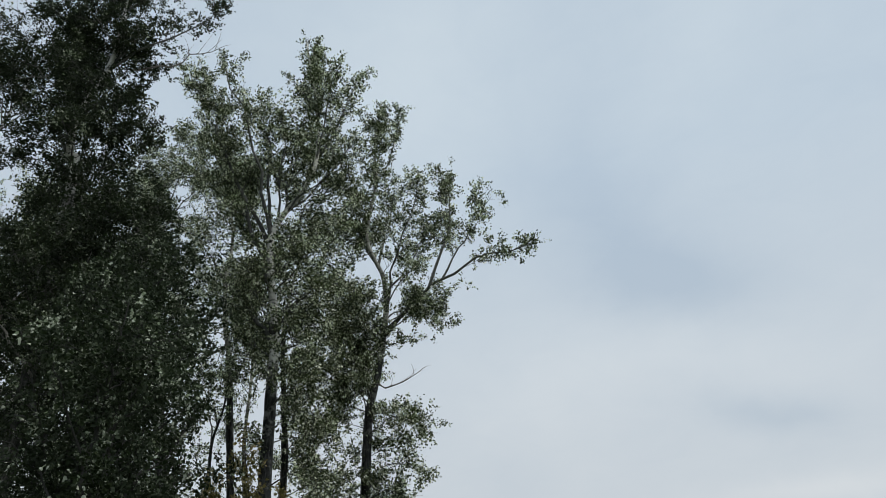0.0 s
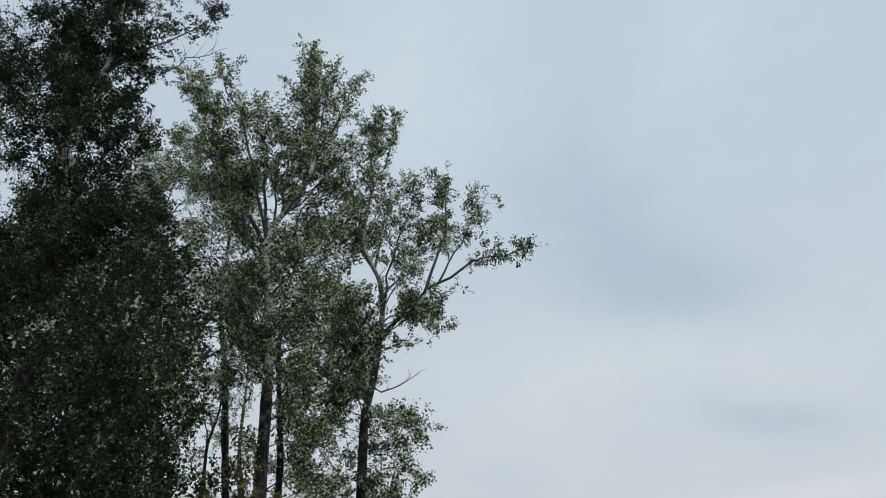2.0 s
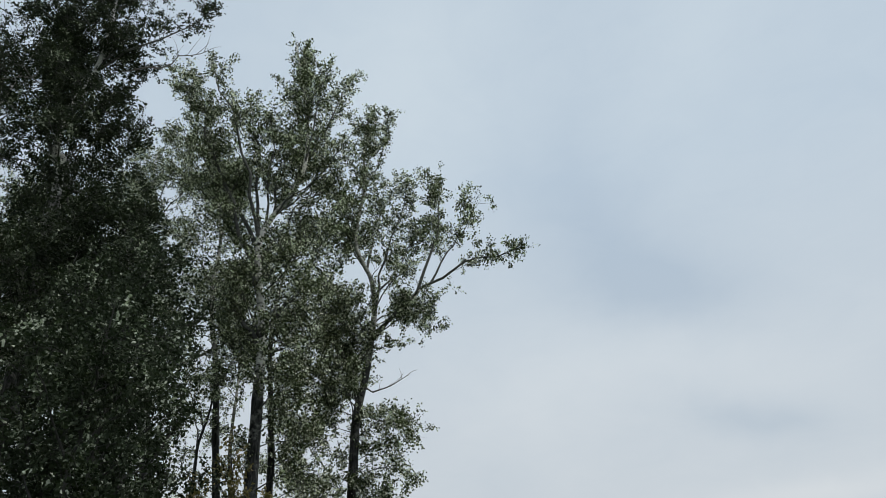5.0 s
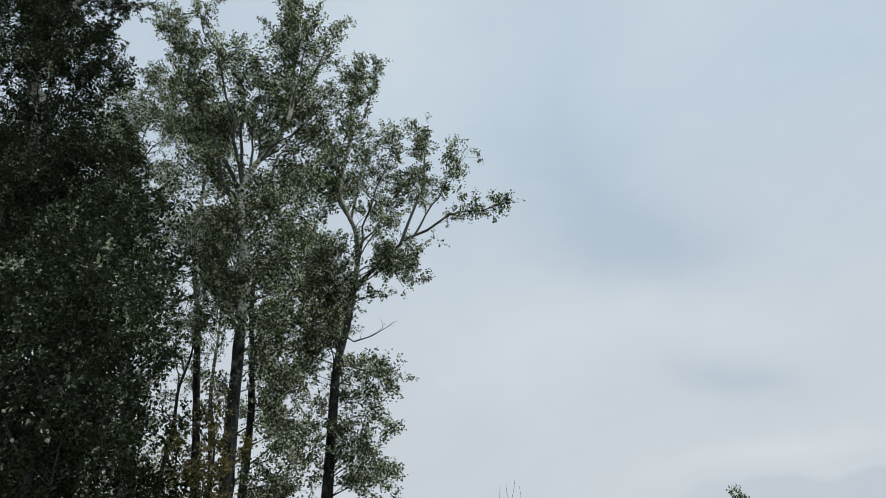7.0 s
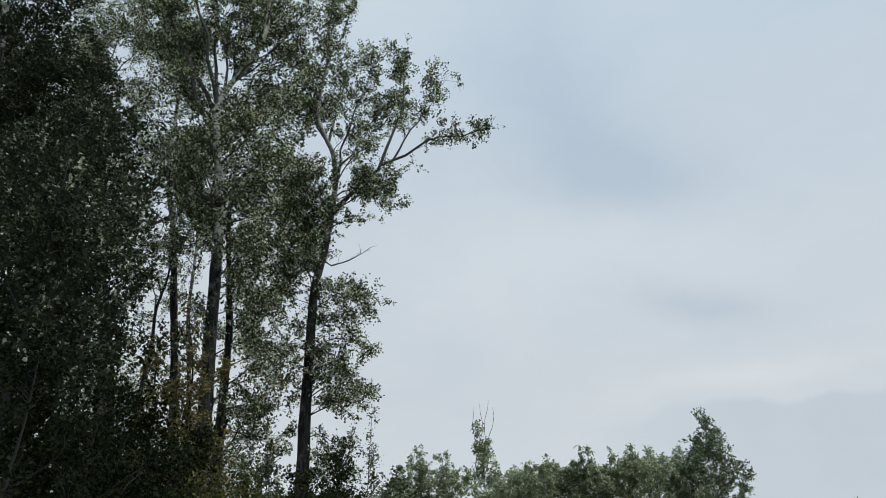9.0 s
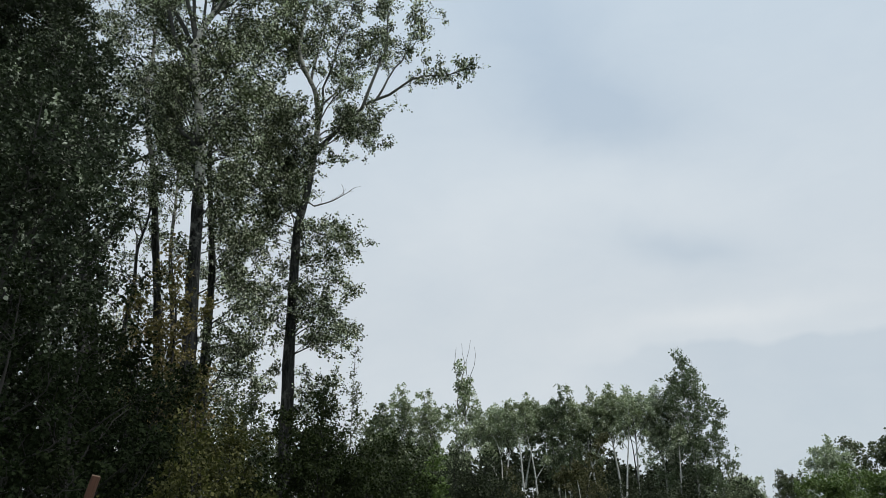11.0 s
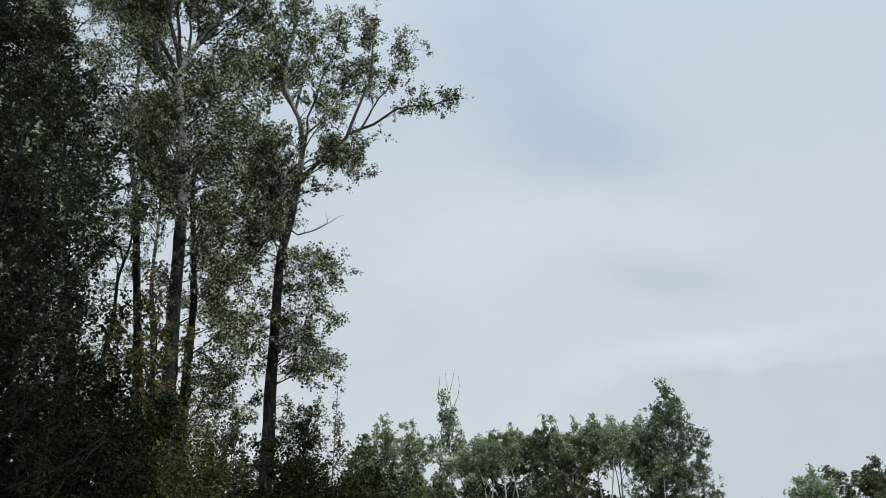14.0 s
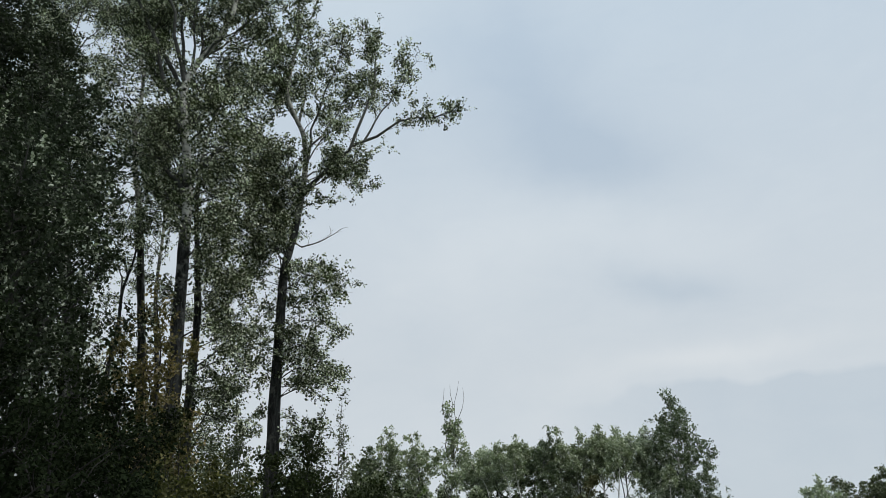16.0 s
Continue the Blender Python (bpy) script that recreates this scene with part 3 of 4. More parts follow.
tree = Tree((-7.63, 21), [(0.0, 0.00), (4.3, 0.04), (5.9, 0.07), (8.2, -0.08), (11.1, -0.25), (12.9, -0.33), (14.9, -0.69), (16.6, -0.91), (17.7, -0.62), (18.8, -0.05), (20.1, 0.40), (22.5, 0.28), (27.0, -0.53)], "poplar", "tallest poplar, pale forked stem and dense grey-green crown", 0.285, seed=12, group=POPLARS, density=1.0, top=0.3, top_spread=0.7, open_share=0.4)
tree.limb(16.3, 175, 62, 11.7, 0.02, 1.05, 0.3, dens=1.6, stout=1.2)
tree.limb(16.7, -155, 71, 8.7, 0.02, 0.8, 0.45)
tree.limb(17.3, -91, 79, 5.2, 0.03, 0.8, 0.25)
tree.limb(18.8, 26, 75, 6.9, 0.05, 0.7, 0.35)
tree.limb(20.1, -44, 75, 4.5, 0.03, 0.65, 0.3)
tree.limb(17.7, -10, 49, 4.5, 0.03, 0.8, 0.4)
tree.limb(15.6, 13, 55, 4.6, 0.08, 0.9, 0.4)
tree.limb(14.4, -28, 13, 3.0, 0.08, 1.1, 0.3)
tree.limb(12.9, -47, 8, 2.8, 0.1, 1.1, 0.3)
tree.limb(12.8, -138, 53, 2.5, 0.12, 1.0, 0.35)
tree.limb(14.0, 155, 58, 8.2, 0.06, 1.1, 0.35)
tree.limb(15.4, 162, 63, 10.6, 0.03, 1.0, 0.35, dens=1.4)
tree.limb(22.3, 163, 62, 3.6, 0.05, 0.5, 0.2)
tree.limb(21.9, -161, 80, 5.3, 0.03, 0.4, 0.2, dens=1.3)
tree.limb(22.8, 152, 82, 4.4, 0.03, 0.4, 0.2, dens=1.3)
tree.limb(23.5, 63, 86, 3.1, 0.05, 0.5, 0.2)
tree.limb(12.3, -31, -21, 2.5, 0.15, 1.1, 0.25)
tree.limb(10.3, -41, -9, 2.3, 0.15, 1.0, 0.25)
tree.limb(12.5, 143, 24, 2.7, 0.1, 1.0, 0.3)
tree.limb(17.9, 91, 74, 6.6, 0.05, 1.0, 0.25)
tree.limb(14.9, 9, 44, 3.5, 0.08, 1.0, 0.35)
tree.limb(13.5, 8, 31, 2.6, 0.1, 1.0, 0.3)
tree.limb(17.7, 20, 60, 4.7, 0.05, 0.8, 0.45)
tree.limb(16.8, 161, 77, 8.2, 0.03, 0.8, 0.3, dens=1.3)
tree.limb(12.4, -178, 60, 2.6, 0.0, 0.7, 0.7, stout=3.4)
tree.limb(13.0, -6, 50, 2.3, 0.0, 0.7, 0.7, stout=2.6)
tree.knots += [(12.95, -82, 0.2), (11.6, -110, 0.06), (16.5, -70, 0.07)]
tree.fill(7.5, 14.0, 7, 2.4, 1.1, 60, 80)
tree.fill(11.5, 15.0, 4, 1.6, 0.9)
tree.fill(8.0, 11.0, 4, 1.3, 0.8, -80, 70)
tree.fill(14.0, 23.0, 10, 2.1, 0.9)
tree.fill(13.0, 16.0, 4, 1.3, 0.8, -90, 80)
tree.finish()
tree = Tree((-7.59, 23), [(0.0, 0.00), (4.8, -0.11), (7.4, -0.21), (9.5, -0.28), (12.8, -0.73), (14.6, -0.83), (16.8, -0.62), (18.6, -0.00)], "poplar", "slim dark-stemmed poplar with drooping leafy side branches", 0.23, bark=BARK_DARK, seed=13, group=POPLARS, density=1.1, top=0.2, open_share=0.52)
tree.limb(11.8, 0, 2, 2.0, 0.15, 1.0, 0.25)
tree.limb(10.3, -14, -16, 2.1, 0.15, 0.95, 0.25)
tree.limb(9.2, 11, -9, 1.6, 0.15, 0.95, 0.25)
tree.limb(13.3, 20, 22, 2.5, 0.1, 0.9, 0.3)
tree.limb(7.4, -16, 18, 1.9, 0.1, 0.9, 0.25)
tree.limb(6.7, 17, 3, 1.7, 0.12, 0.9, 0.25)
tree.limb(6.0, 0, -14, 1.8, 0.12, 0.8, 0.3)
tree.limb(14.6, 28, 46, 3.0, 0.1, 0.9, 0.3)
tree.limb(16.8, 0, 50, 2.7, 0.05, 0.9, 0.3)
tree.limb(12.8, 57, -56, 2.5, 0.25, 1.0, 0.35)
tree.limb(15.6, -38, -53, 3.2, 0.2, 1.0, 0.3)
tree.fill(5.0, 12.0, 10, 2.2, 1.0, 10, 70)
tree.fill(12.0, 18.0, 8, 2.0, 1.0)
tree.finish()
tree = Tree((-9.83, 26), [(0.0, 0.00), (6.9, -0.62), (11.6, -1.32), (14.4, -1.74), (16.0, -2.17), (18.2, -2.58), (20.6, -2.58), (23.6, -3.32), (26.2, -4.21)], "poplar", "grey-stemmed poplar standing behind the tallest one", 0.25, bark=BARK_DARK, seed=14, group=POPLARS, density=0.85, top=0.3, top_spread=0.9, open_share=0.36)
tree.limb(23.6, 180, 54, 5.4, 0.05, 1.0, 0.3)
tree.limb(18.2, -148, 49, 2.8, 0.08, 1.2, 0.3)
tree.limb(15.5, 164, 12, 2.2, 0.15, 1.1, 0.3)
tree.limb(20.6, 92, 79, 5.3, 0.05, 1.1, 0.3)
tree.limb(22.2, 167, 39, 5.8, 0.08, 1.2, 0.3)
tree.limb(15.2, -115, -65, 2.6, 0.2, 1.0, 0.35)
tree.limb(16.0, -38, -44, 3.4, 0.2, 1.0, 0.35)
tree.limb(17.1, -47, 24, 2.3, 0.1, 1.1, 0.3)
tree.limb(16.5, 140, 49, 3.6, 0.1, 1.1, 0.3)
tree.limb(13.0, 75, -1, 1.2, 0.15, 0.9, 0.3)
tree.limb(15.1, 181, -24, 2.8, 0.06, 0.7, 0.8, stout=3.0)
tree.limb(15.1, 2, 58, 1.7, -0.06, 0.6, 0.8, stout=2.4)
tree.fill(16.0, 25.0, 10, 2.2, 1.0)
tree.finish()
tree = Tree((-13.91, 30), [(0.0, 0.00), (10.8, -1.56), (14.9, -2.56), (21.1, -3.95), (25.4, -4.71), (30.3, -5.23)], "poplar", "broad poplar deep in the stand with light foliage", 0.24, seed=15, group=POPLARS, density=0.75, top=0.35, top_spread=1.2, open_share=0.36)
tree.limb(23.9, -28, 59, 4.2, 0.1, 1.3, 0.4)
tree.limb(22.8, -180, 60, 5.5, 0.08, 1.3, 0.3)
tree.limb(25.4, 160, 64, 6.7, 0.05, 1.2, 0.25)
tree.limb(20.4, 36, 63, 3.7, 0.1, 1.4, 0.3)
tree.limb(19.1, -157, 40, 3.4, 0.1, 1.4, 0.3)
tree.limb(15.5, 180, 31, 2.5, 0.15, 1.3, 0.3)
tree.limb(24.9, -20, 62, 4.1, 0.2, 0.7, 0.75, stout=2.2)
tree.fill(16.0, 28.0, 10, 2.6, 1.2)
tree.finish()
tree = Tree((-11.71, 25), [(0.0, 0.00), (7.5, 0.31), (9.3, 0.42), (10.8, 0.36), (12.1, 0.54), (13.7, 0.66)], "poplar", "thin leaning poplar with a dark bent stem", 0.19, bark=BARK_DARK, seed=16, group=POPLARS, density=0.5, top=0.3, top_spread=0.6)
tree.limb(10.5, 175, 78, 2.6, 0.05, 0.4, 0.8, stout=2.0)
tree.limb(11.4, 147, 61, 3.8, 0.05, 0.8, 0.6)
tree.limb(13.7, 100, 79, 2.5, 0.05, 1.0, 0.2)
tree.limb(9.3, 146, 42, 2.0, 0.1, 0.5, 0.6)
tree.limb(9.0, 68, -8, 1.3, 0.1, 0.7, 0.4)
tree.fill(11.5, 14.0, 3, 1.2, 0.7)
tree.finish()
tree = Tree((-10.43, 29), [(0.0, 0.00), (8.0, -0.70), (11.9, -1.27), (14.8, -1.35), (18.1, -1.54), (21.0, -1.72)], "poplar", "thin grey poplar among the larger stems", 0.17, bark=BARK_DARK, seed=17, group=POPLARS, density=0.9, top=0.35, top_spread=1.0)
tree.limb(14.8, 76, 69, 2.9, 0.1, 1.2, 0.3)
tree.limb(12.7, 143, 15, 1.7, 0.1, 1.0, 0.3)
tree.limb(16.4, -134, 53, 2.3, 0.1, 1.2, 0.3)
tree.limb(18.1, 0, 74, 3.2, 0.1, 1.3, 0.3)
tree.limb(12.2, 31, -26, 2.2, 0.15, 1.0, 0.3)
tree.fill(14.0, 20.0, 6, 1.8, 1.0)
tree.finish()
tree = Tree((-11.60, 16), [(0.0, 0.00), (15.3, -1.39), (16.9, -1.88), (18.7, -2.02), (20.4, -1.71), (22.6, -1.59), (26.9, -2.12), (33.0, -2.91)], "poplar", "dark poplar with white banded stem and a bare dead branch", 0.26, bark=BARK_BANDED, seed=18, group=POPLARS, density=1.15, top=0.4, top_spread=0.8, leaf=0.078, per_twig=15, leaves=LEAF_POPLAR_SHADED, open_share=0.44)
tree.limb(20.8, -3, 33, 4.6, 0.05, 0.6, 0.35)
tree.limb(20.1, 25, 46, 2.1, 0.08, 0.8, 0.25)
tree.limb(17.3, -8, 2, 3.1, 0.1, 0.75, 0.3)
tree.limb(15.9, -14, -41, 4.5, 0.12, 0.9, 0.2)
tree.limb(17.6, -158, 66, 3.2, 0.03, 0.9, 0.3)
tree.limb(22.6, 170, 59, 5.9, 0.05, 0.8, 0.25)
tree.limb(23.8, 12, 59, 3.8, 0.05, 0.8, 0.35)
tree.limb(16.9, 175, 67, 8.9, 0.0, 0.9, 0.4, stout=2.2)
tree.limb(16.6, -171, 45, 5.4, 0.06, 0.7, 0.65, stout=1.6)
tree.limb(16.1, 169, 22, 3.4, 0.1, 1.0, 0.3)
tree.limb(15.3, -33, -53, 4.6, 0.2, 1.0, 0.2)
tree.limb(15.2, -137, -66, 2.2, 0.14, 1.0, 0.3)
tree.limb(26.5, -180, 64, 5.7, 0.05, 0.8, 0.2)
tree.limb(18.7, -41, -30, 2.8, 0.1, 0.8, 0.2)
tree.limb(19.5, 157, 61, 6.4, 0.06, 0.9, 0.2)
tree.limb(16.8, 62, 0, 1.4, 0.1, 0.9, 0.2)
tree.limb(19.0, -22, -30, 2.8, 0.1, 0.8, 0.25)
tree.limb(14.6, -58, -41, 2.5, 0.1, 1.0, 0.2)
tree.limb(13.8, -28, -46, 3.8, 0.1, 1.0, 0.2)
tree.limb(14.2, 135, -49, 2.1, 0.1, 1.0, 0.2)
tree.limb((1, 0.6), -8, 2, 3.5, 0.0, 0, 1, bare=True)
tree.limb((2, 0.60), -2, -21, 1.7, 0.05, 0.35, 0.4)
tree.limb(17.8, -50, -26, 2.2, 0.1, 0.8, 0.1)
tree.limb(19.0, -54, -8, 2.0, 0.1, 0.8, 0.1)
tree.limb(16.4, -147, 26, 2.1, 0.08, 0.9, 0.25)
tree.limb((7, 0.5), 190, -30, 2.2, -0.05, 0, 1, bare=True)
tree.fill(15.5, 27.0, 16, 2.1, 0.9, 125, 110)
tree.fill(17.0, 29.0, 14, 2.9, 1.0, 180, 70)
tree.fill(16.0, 22.0, 8, 2.2, 0.9, 10, 60)
tree.fill(15.6, 27.0, 12, 1.3, 0.8, -100, 75)
tree.finish()
tree = Tree((-7.2, 15), [(0.0, 0.00), (4.7, -0.42), (6.4, -0.67), (9.1, -1.44), (11.7, -2.22), (13.6, -2.78)], "poplar", "young dense dark poplar at the edge of the stand", 0.15, seed=19, group=POPLARS, density=1.4, top=0.45, top_spread=0.9, leaf=0.07, per_twig=18, leaves=LEAF_POPLAR_SHADED, open_share=0.35)
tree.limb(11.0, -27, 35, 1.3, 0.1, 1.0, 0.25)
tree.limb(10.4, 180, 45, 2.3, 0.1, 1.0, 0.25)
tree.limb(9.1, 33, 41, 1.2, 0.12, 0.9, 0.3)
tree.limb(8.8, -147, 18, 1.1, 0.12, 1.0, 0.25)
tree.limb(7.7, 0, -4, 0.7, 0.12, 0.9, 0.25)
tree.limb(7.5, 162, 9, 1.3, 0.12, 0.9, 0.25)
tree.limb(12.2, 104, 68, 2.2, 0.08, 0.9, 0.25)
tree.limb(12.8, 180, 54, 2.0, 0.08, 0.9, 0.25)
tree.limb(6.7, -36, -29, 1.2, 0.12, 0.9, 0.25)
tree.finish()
tree = Tree((-8.40, 13.5), [(0.0, 0.00), (6.1, -1.29), (7.8, -1.88), (9.7, -2.43), (11.6, -2.88)], "poplar", "young poplar with a broken pale branch stub", 0.12, bark=BARK_DARK, seed=20, group=POPLARS, density=1.4, top=0.45, top_spread=0.9, leaf=0.07, per_twig=18, leaves=LEAF_POPLAR_SHADED, open_share=0.35)
tree.limb(9.7, 0, 39, 1.3, 0.1, 0.9, 0.25)
tree.limb(10.3, 170, 38, 2.8, 0.1, 0.9, 0.25)
tree.limb(8.6, -17, -3, 1.7, 0.1, 0.9, 0.25)
tree.limb(8.3, -161, 38, 2.0, 0.1, 0.9, 0.3)
tree.limb(7.8, 27, -12, 1.1, 0.12, 0.9, 0.25)
tree.limb(7.5, -180, 12, 1.6, 0.12, 0.9, 0.25)
tree.limb(10.9, 102, 76, 1.7, 0.08, 0.8, 0.25)
tree.limb(8.2, -172, 67, 2.3, -0.03, 0, 1, bare=True, stout=2.4)
tree.fill(4.5, 10.5, 12, 1.9, 1.0)
tree.finish()


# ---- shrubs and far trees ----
def shrub(name, label, x, y, height, half, leaves, seed, leaf=0.085, stems=9, density=1.0, per_twig=14, group="undergrowth", round_leaf=False, upward=0.4, low=0.1, twig_mat=TWIG_SHADED):
    """A many-stemmed bush: stems fan out from the ground, leafy almost from the foot."""
    rng = np.random.default_rng(seed)
    t = Tree((x, y), [(0, 0), (height * 0.4, rng.normal(0, 0.08)), (height * 0.75, rng.normal(0, 0.12)), (height * 0.97, rng.normal(0, 0.15))], name, label,
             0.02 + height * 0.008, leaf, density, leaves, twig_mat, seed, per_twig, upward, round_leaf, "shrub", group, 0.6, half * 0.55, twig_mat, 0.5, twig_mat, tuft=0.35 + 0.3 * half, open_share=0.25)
    for k in range(stems):
        h = height * (low + 0.55 * k / stems)
        reach = half * rng.uniform(0.75, 1.1) * (1 - 0.25 * k / stems)
        climb = (height - h) * rng.uniform(0.3, 0.75) * (0.6 + 0.4 * k / stems)
        ln = math.hypot(reach, climb)
        t.limb(h, k * 137.5 + rng.uniform(-25, 25), math.degrees(math.atan2(climb, reach)), ln, 0.05, max(0.35, half * 0.45), 0.2)
    return t.finish()


def wood_tree(name, label, x, y, height, half, crown_base, leaves, seed, leaf=0.18, limbs=26, density=0.085, bark=BARK_WHITE, shape=0.7, group="distant treeline", radius=None, per_twig=19, spread=0.45, stem_bend=0.4, forks=0.5, limb_bark=None, top=0.35, upward=1.0, steep=1.6, open_share=0.14):
    """A free-standing tree by its height, half width and the height at which its crown begins."""
    rng = np.random.default_rng(seed)
    t = Tree((x, y), [(0, 0), (height * 0.3, rng.normal(0, stem_bend)), (height * 0.65, rng.normal(0, stem_bend)), (height * 0.97, rng.normal(0, stem_bend))], name, label,
             radius or height * 0.011, leaf, density, leaves, bark, seed, per_twig, upward, False, "tree", group, top, half * 0.3, TWIG, forks, limb_bark, tuft=0.4 + 0.3 * half, open_share=open_share)
    for k in range(limbs):
        g = (k + rng.uniform(0, 0.7)) / limbs
        h = crown_base + (height * 0.82 - crown_base) * g
        prof = math.sin(math.pi * min(1, 0.18 + 0.82 * g) ** shape) * 0.75 + 0.25
        reach = half * prof * rng.uniform(0.7, 1.08)
        climb = min(reach * steep * rng.uniform(0.6, 1.5), height * 0.985 - h)
        t.limb(h, k * 137.5 + rng.uniform(-20, 20), math.degrees(math.atan2(climb, reach)), math.hypot(reach, climb), 0.06, half * spread, 0.15)
    return t.finish()


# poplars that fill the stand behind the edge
for x, y, height, half, low, seed, leaves, density in ((-13.6, 17.5, 18.0, 2.7, 5.0, 21, LEAF_POPLAR_SHADED, 0.42), (-11.7, 19.0, 16.5, 2.4, 5.0, 22, LEAF_POPLAR_SHADED, 0.42), (-16.8, 21.0, 22.5, 2.8, 9.0, 23, LEAF_POPLAR_SHADED, 0.4),
                                                       (-10.6, 16.5, 12.5, 1.9, 3.0, 24, LEAF_POPLAR_SHADED, 0.42), (-16.6, 19.5, 21.3, 2.6, 10.0, 29, LEAF_POPLAR, 0.4), (-13.8, 18.4, 20.5, 2.4, 9.0, 30, LEAF_POPLAR_SHADED, 0.42),
                                                       (-18.6, 18.5, 30.0, 3.0, 21.0, 34, LEAF_POPLAR_SHADED, 0.22)):
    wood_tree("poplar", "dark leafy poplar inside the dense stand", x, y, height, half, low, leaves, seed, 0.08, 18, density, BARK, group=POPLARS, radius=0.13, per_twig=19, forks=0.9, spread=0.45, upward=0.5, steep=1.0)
tree = Tree((-11.1, 24), [(0, 0), (6.6, -0.66), (9.4, -1.27), (10.4, -1.5), (15, -2.6), (20, -3.6)], "poplar", "slim dark poplar leaning over the thicket", 0.15, 0.085, 0.6, LEAF_POPLAR_SHADED, BARK_DARK, 25, 15, group=POPLARS, top=0.3, top_spread=0.8)
tree.fill(10.5, 19.0, 12, 2.4, 0.9, 180, 95)
tree.finish()

for x, y, height, half, low, seed in ((-15.8, 34.0, 12.0, 2.8, 3.0, 26), (-12.2, 36.0, 9.5, 2.6, 2.0, 27), (-19.2, 35.0, 15.0, 3.0, 3.5, 28)):
    wood_tree("poplar", "airy poplar seen through the stems of the stand", x, y, height, half, low, LEAF_POPLAR, seed, 0.11, 18, 0.18, BARK, group=POPLARS, radius=0.14, per_twig=15, forks=0.6, spread=0.45, upward=0.5, steep=1.0)

SILVER = "silvery shrub poplars"
shrub("young_poplar", "silvery young poplar with felted pale leaves", -6.1, 9.5, 7.6, 1.35, LEAF_SILVER, 31, 0.064, 14, 1.0, group=SILVER, low=0.35, per_twig=18, round_leaf=True)
shrub("young_poplar", "silvery young poplar with felted pale leaves", -6.8, 11.0, 9.0, 1.4, LEAF_SILVER, 32, 0.064, 15, 1.0, group=SILVER, low=0.35, per_twig=18, round_leaf=True)
shrub("young_poplar", "silvery young poplar with felted pale leaves", -7.9, 11.8, 8.8, 1.4, LEAF_SILVER, 33, 0.064, 14, 1.0, group=SILVER, low=0.35, per_twig=18, round_leaf=True)

shrub("young_poplar", "tall silvery young poplar with felted pale leaves", -7.5, 12.6, 10.6, 1.5, LEAF_SILVER, 62, 0.066, 15, 0.9, group=SILVER, low=0.5, per_twig=18, round_leaf=True)

shrub("bush", "dense dark green bush in deep shade", -5.4, 8.8, 4.4, 1.2, LEAF_SHRUB_SHADED, 41, 0.055, stems=16, density=0.85, per_twig=22)
shrub("bush", "dense dark green bush in deep shade", -5.0, 10.0, 4.4, 1.3, LEAF_SHRUB_SHADED, 42, 0.06, stems=16, density=0.85, per_twig=20)
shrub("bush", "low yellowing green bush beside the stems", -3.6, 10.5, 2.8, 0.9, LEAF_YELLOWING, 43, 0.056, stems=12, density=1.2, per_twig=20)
shrub("bush", "tall dark bush between the stems", -7.5, 13.0, 5.5, 1.6, LEAF_SHRUB_SHADED, 44, 0.07, stems=14, density=0.9, per_twig=18)
shrub("bush", "dark bush under the poplars", -6.0, 12.5, 4.6, 1.4, LEAF_SHRUB_SHADED, 45, 0.066, stems=14, density=1.0, per_twig=18)
shrub("bush", "rounded dark green bush before the stems", -5.3, 12.0, 4.5, 1.2, LEAF_SHRUB_SHADED, 63, 0.06, stems=18, density=1.1, per_twig=20)
shrub("bush", "low dark bush under the poplars", -6.6, 14.2, 3.4, 1.7, LEAF_SHRUB_SHADED, 38, 0.07, stems=14, density=0.9, per_twig=18)
shrub("bush", "low dark bush under the poplars", -9.3, 17.8, 4.0, 1.8, LEAF_SHRUB_SHADED, 39, 0.085, stems=13, density=0.7, per_twig=16)
shrub("bush", "dark bush under the poplars", -9.5, 15.0, 6.5, 1.8, LEAF_SHRUB_SHADED, 46, stems=13, density=0.6, leaf=0.1)
shrub("maple_bush", "slender maple with brown turning leaves", -6.3, 16.5, 7.7, 0.9, LEAF_BROWN, 47, stems=10, density=0.7)
shrub("maple_bush", "slender maple with brown turning leaves", -7.3, 17.0, 7.0, 0.9, LEAF_BROWN, 37, stems=11, density=0.7)
shrub("maple_bush", "low maple with yellowish turning leaves", -5.6, 16.0, 4.3, 0.9, LEAF_YELLOWING, 48, stems=9, density=0.7)
shrub("bush", "yellowish green bush at the foot of the stems", -5.1, 17.0, 3.8, 1.1, LEAF_YELLOWING, 49, stems=11, density=0.7)
shrub("bush", "grey-green bush behind the stems", -7.4, 28.0, 6.2, 2.0, LEAF_THICKET, 50, 0.12, stems=13, density=0.5)
shrub("bush", "round dark green bush in the open", -3.2, 19.0, 4.9, 1.15, LEAF_HEDGE, 51, stems=20, density=1.5, leaf=0.075)
shrub("bush", "green bush by the dark stem", -4.0, 18.0, 3.8, 1.2, LEAF_HEDGE, 52, stems=14, density=1.0, leaf=0.08)
shrub("bush", "green bush at the meadow's edge", -2.1, 20.0, 3.4, 1.3, LEAF_HEDGE, 53, stems=14, density=1.0, leaf=0.08)
shrub("bush", "fresh green bush at the meadow's edge", -0.8, 30.0, 4.1, 0.75, LEAF_FRESH, 54, 0.1, stems=11, density=0.6)
shrub("bush", "dark green bush at the meadow's edge", -1.9, 29.0, 4.2, 1.6, LEAF_HEDGE, 40, 0.1, stems=13, density=0.6)
shrub("bush", "dark olive bush before the distant trees", 2.0, 40.0, 4.6, 1.5, LEAF_DEPTH_SHADED, 55, 0.12, stems=13, density=0.4)
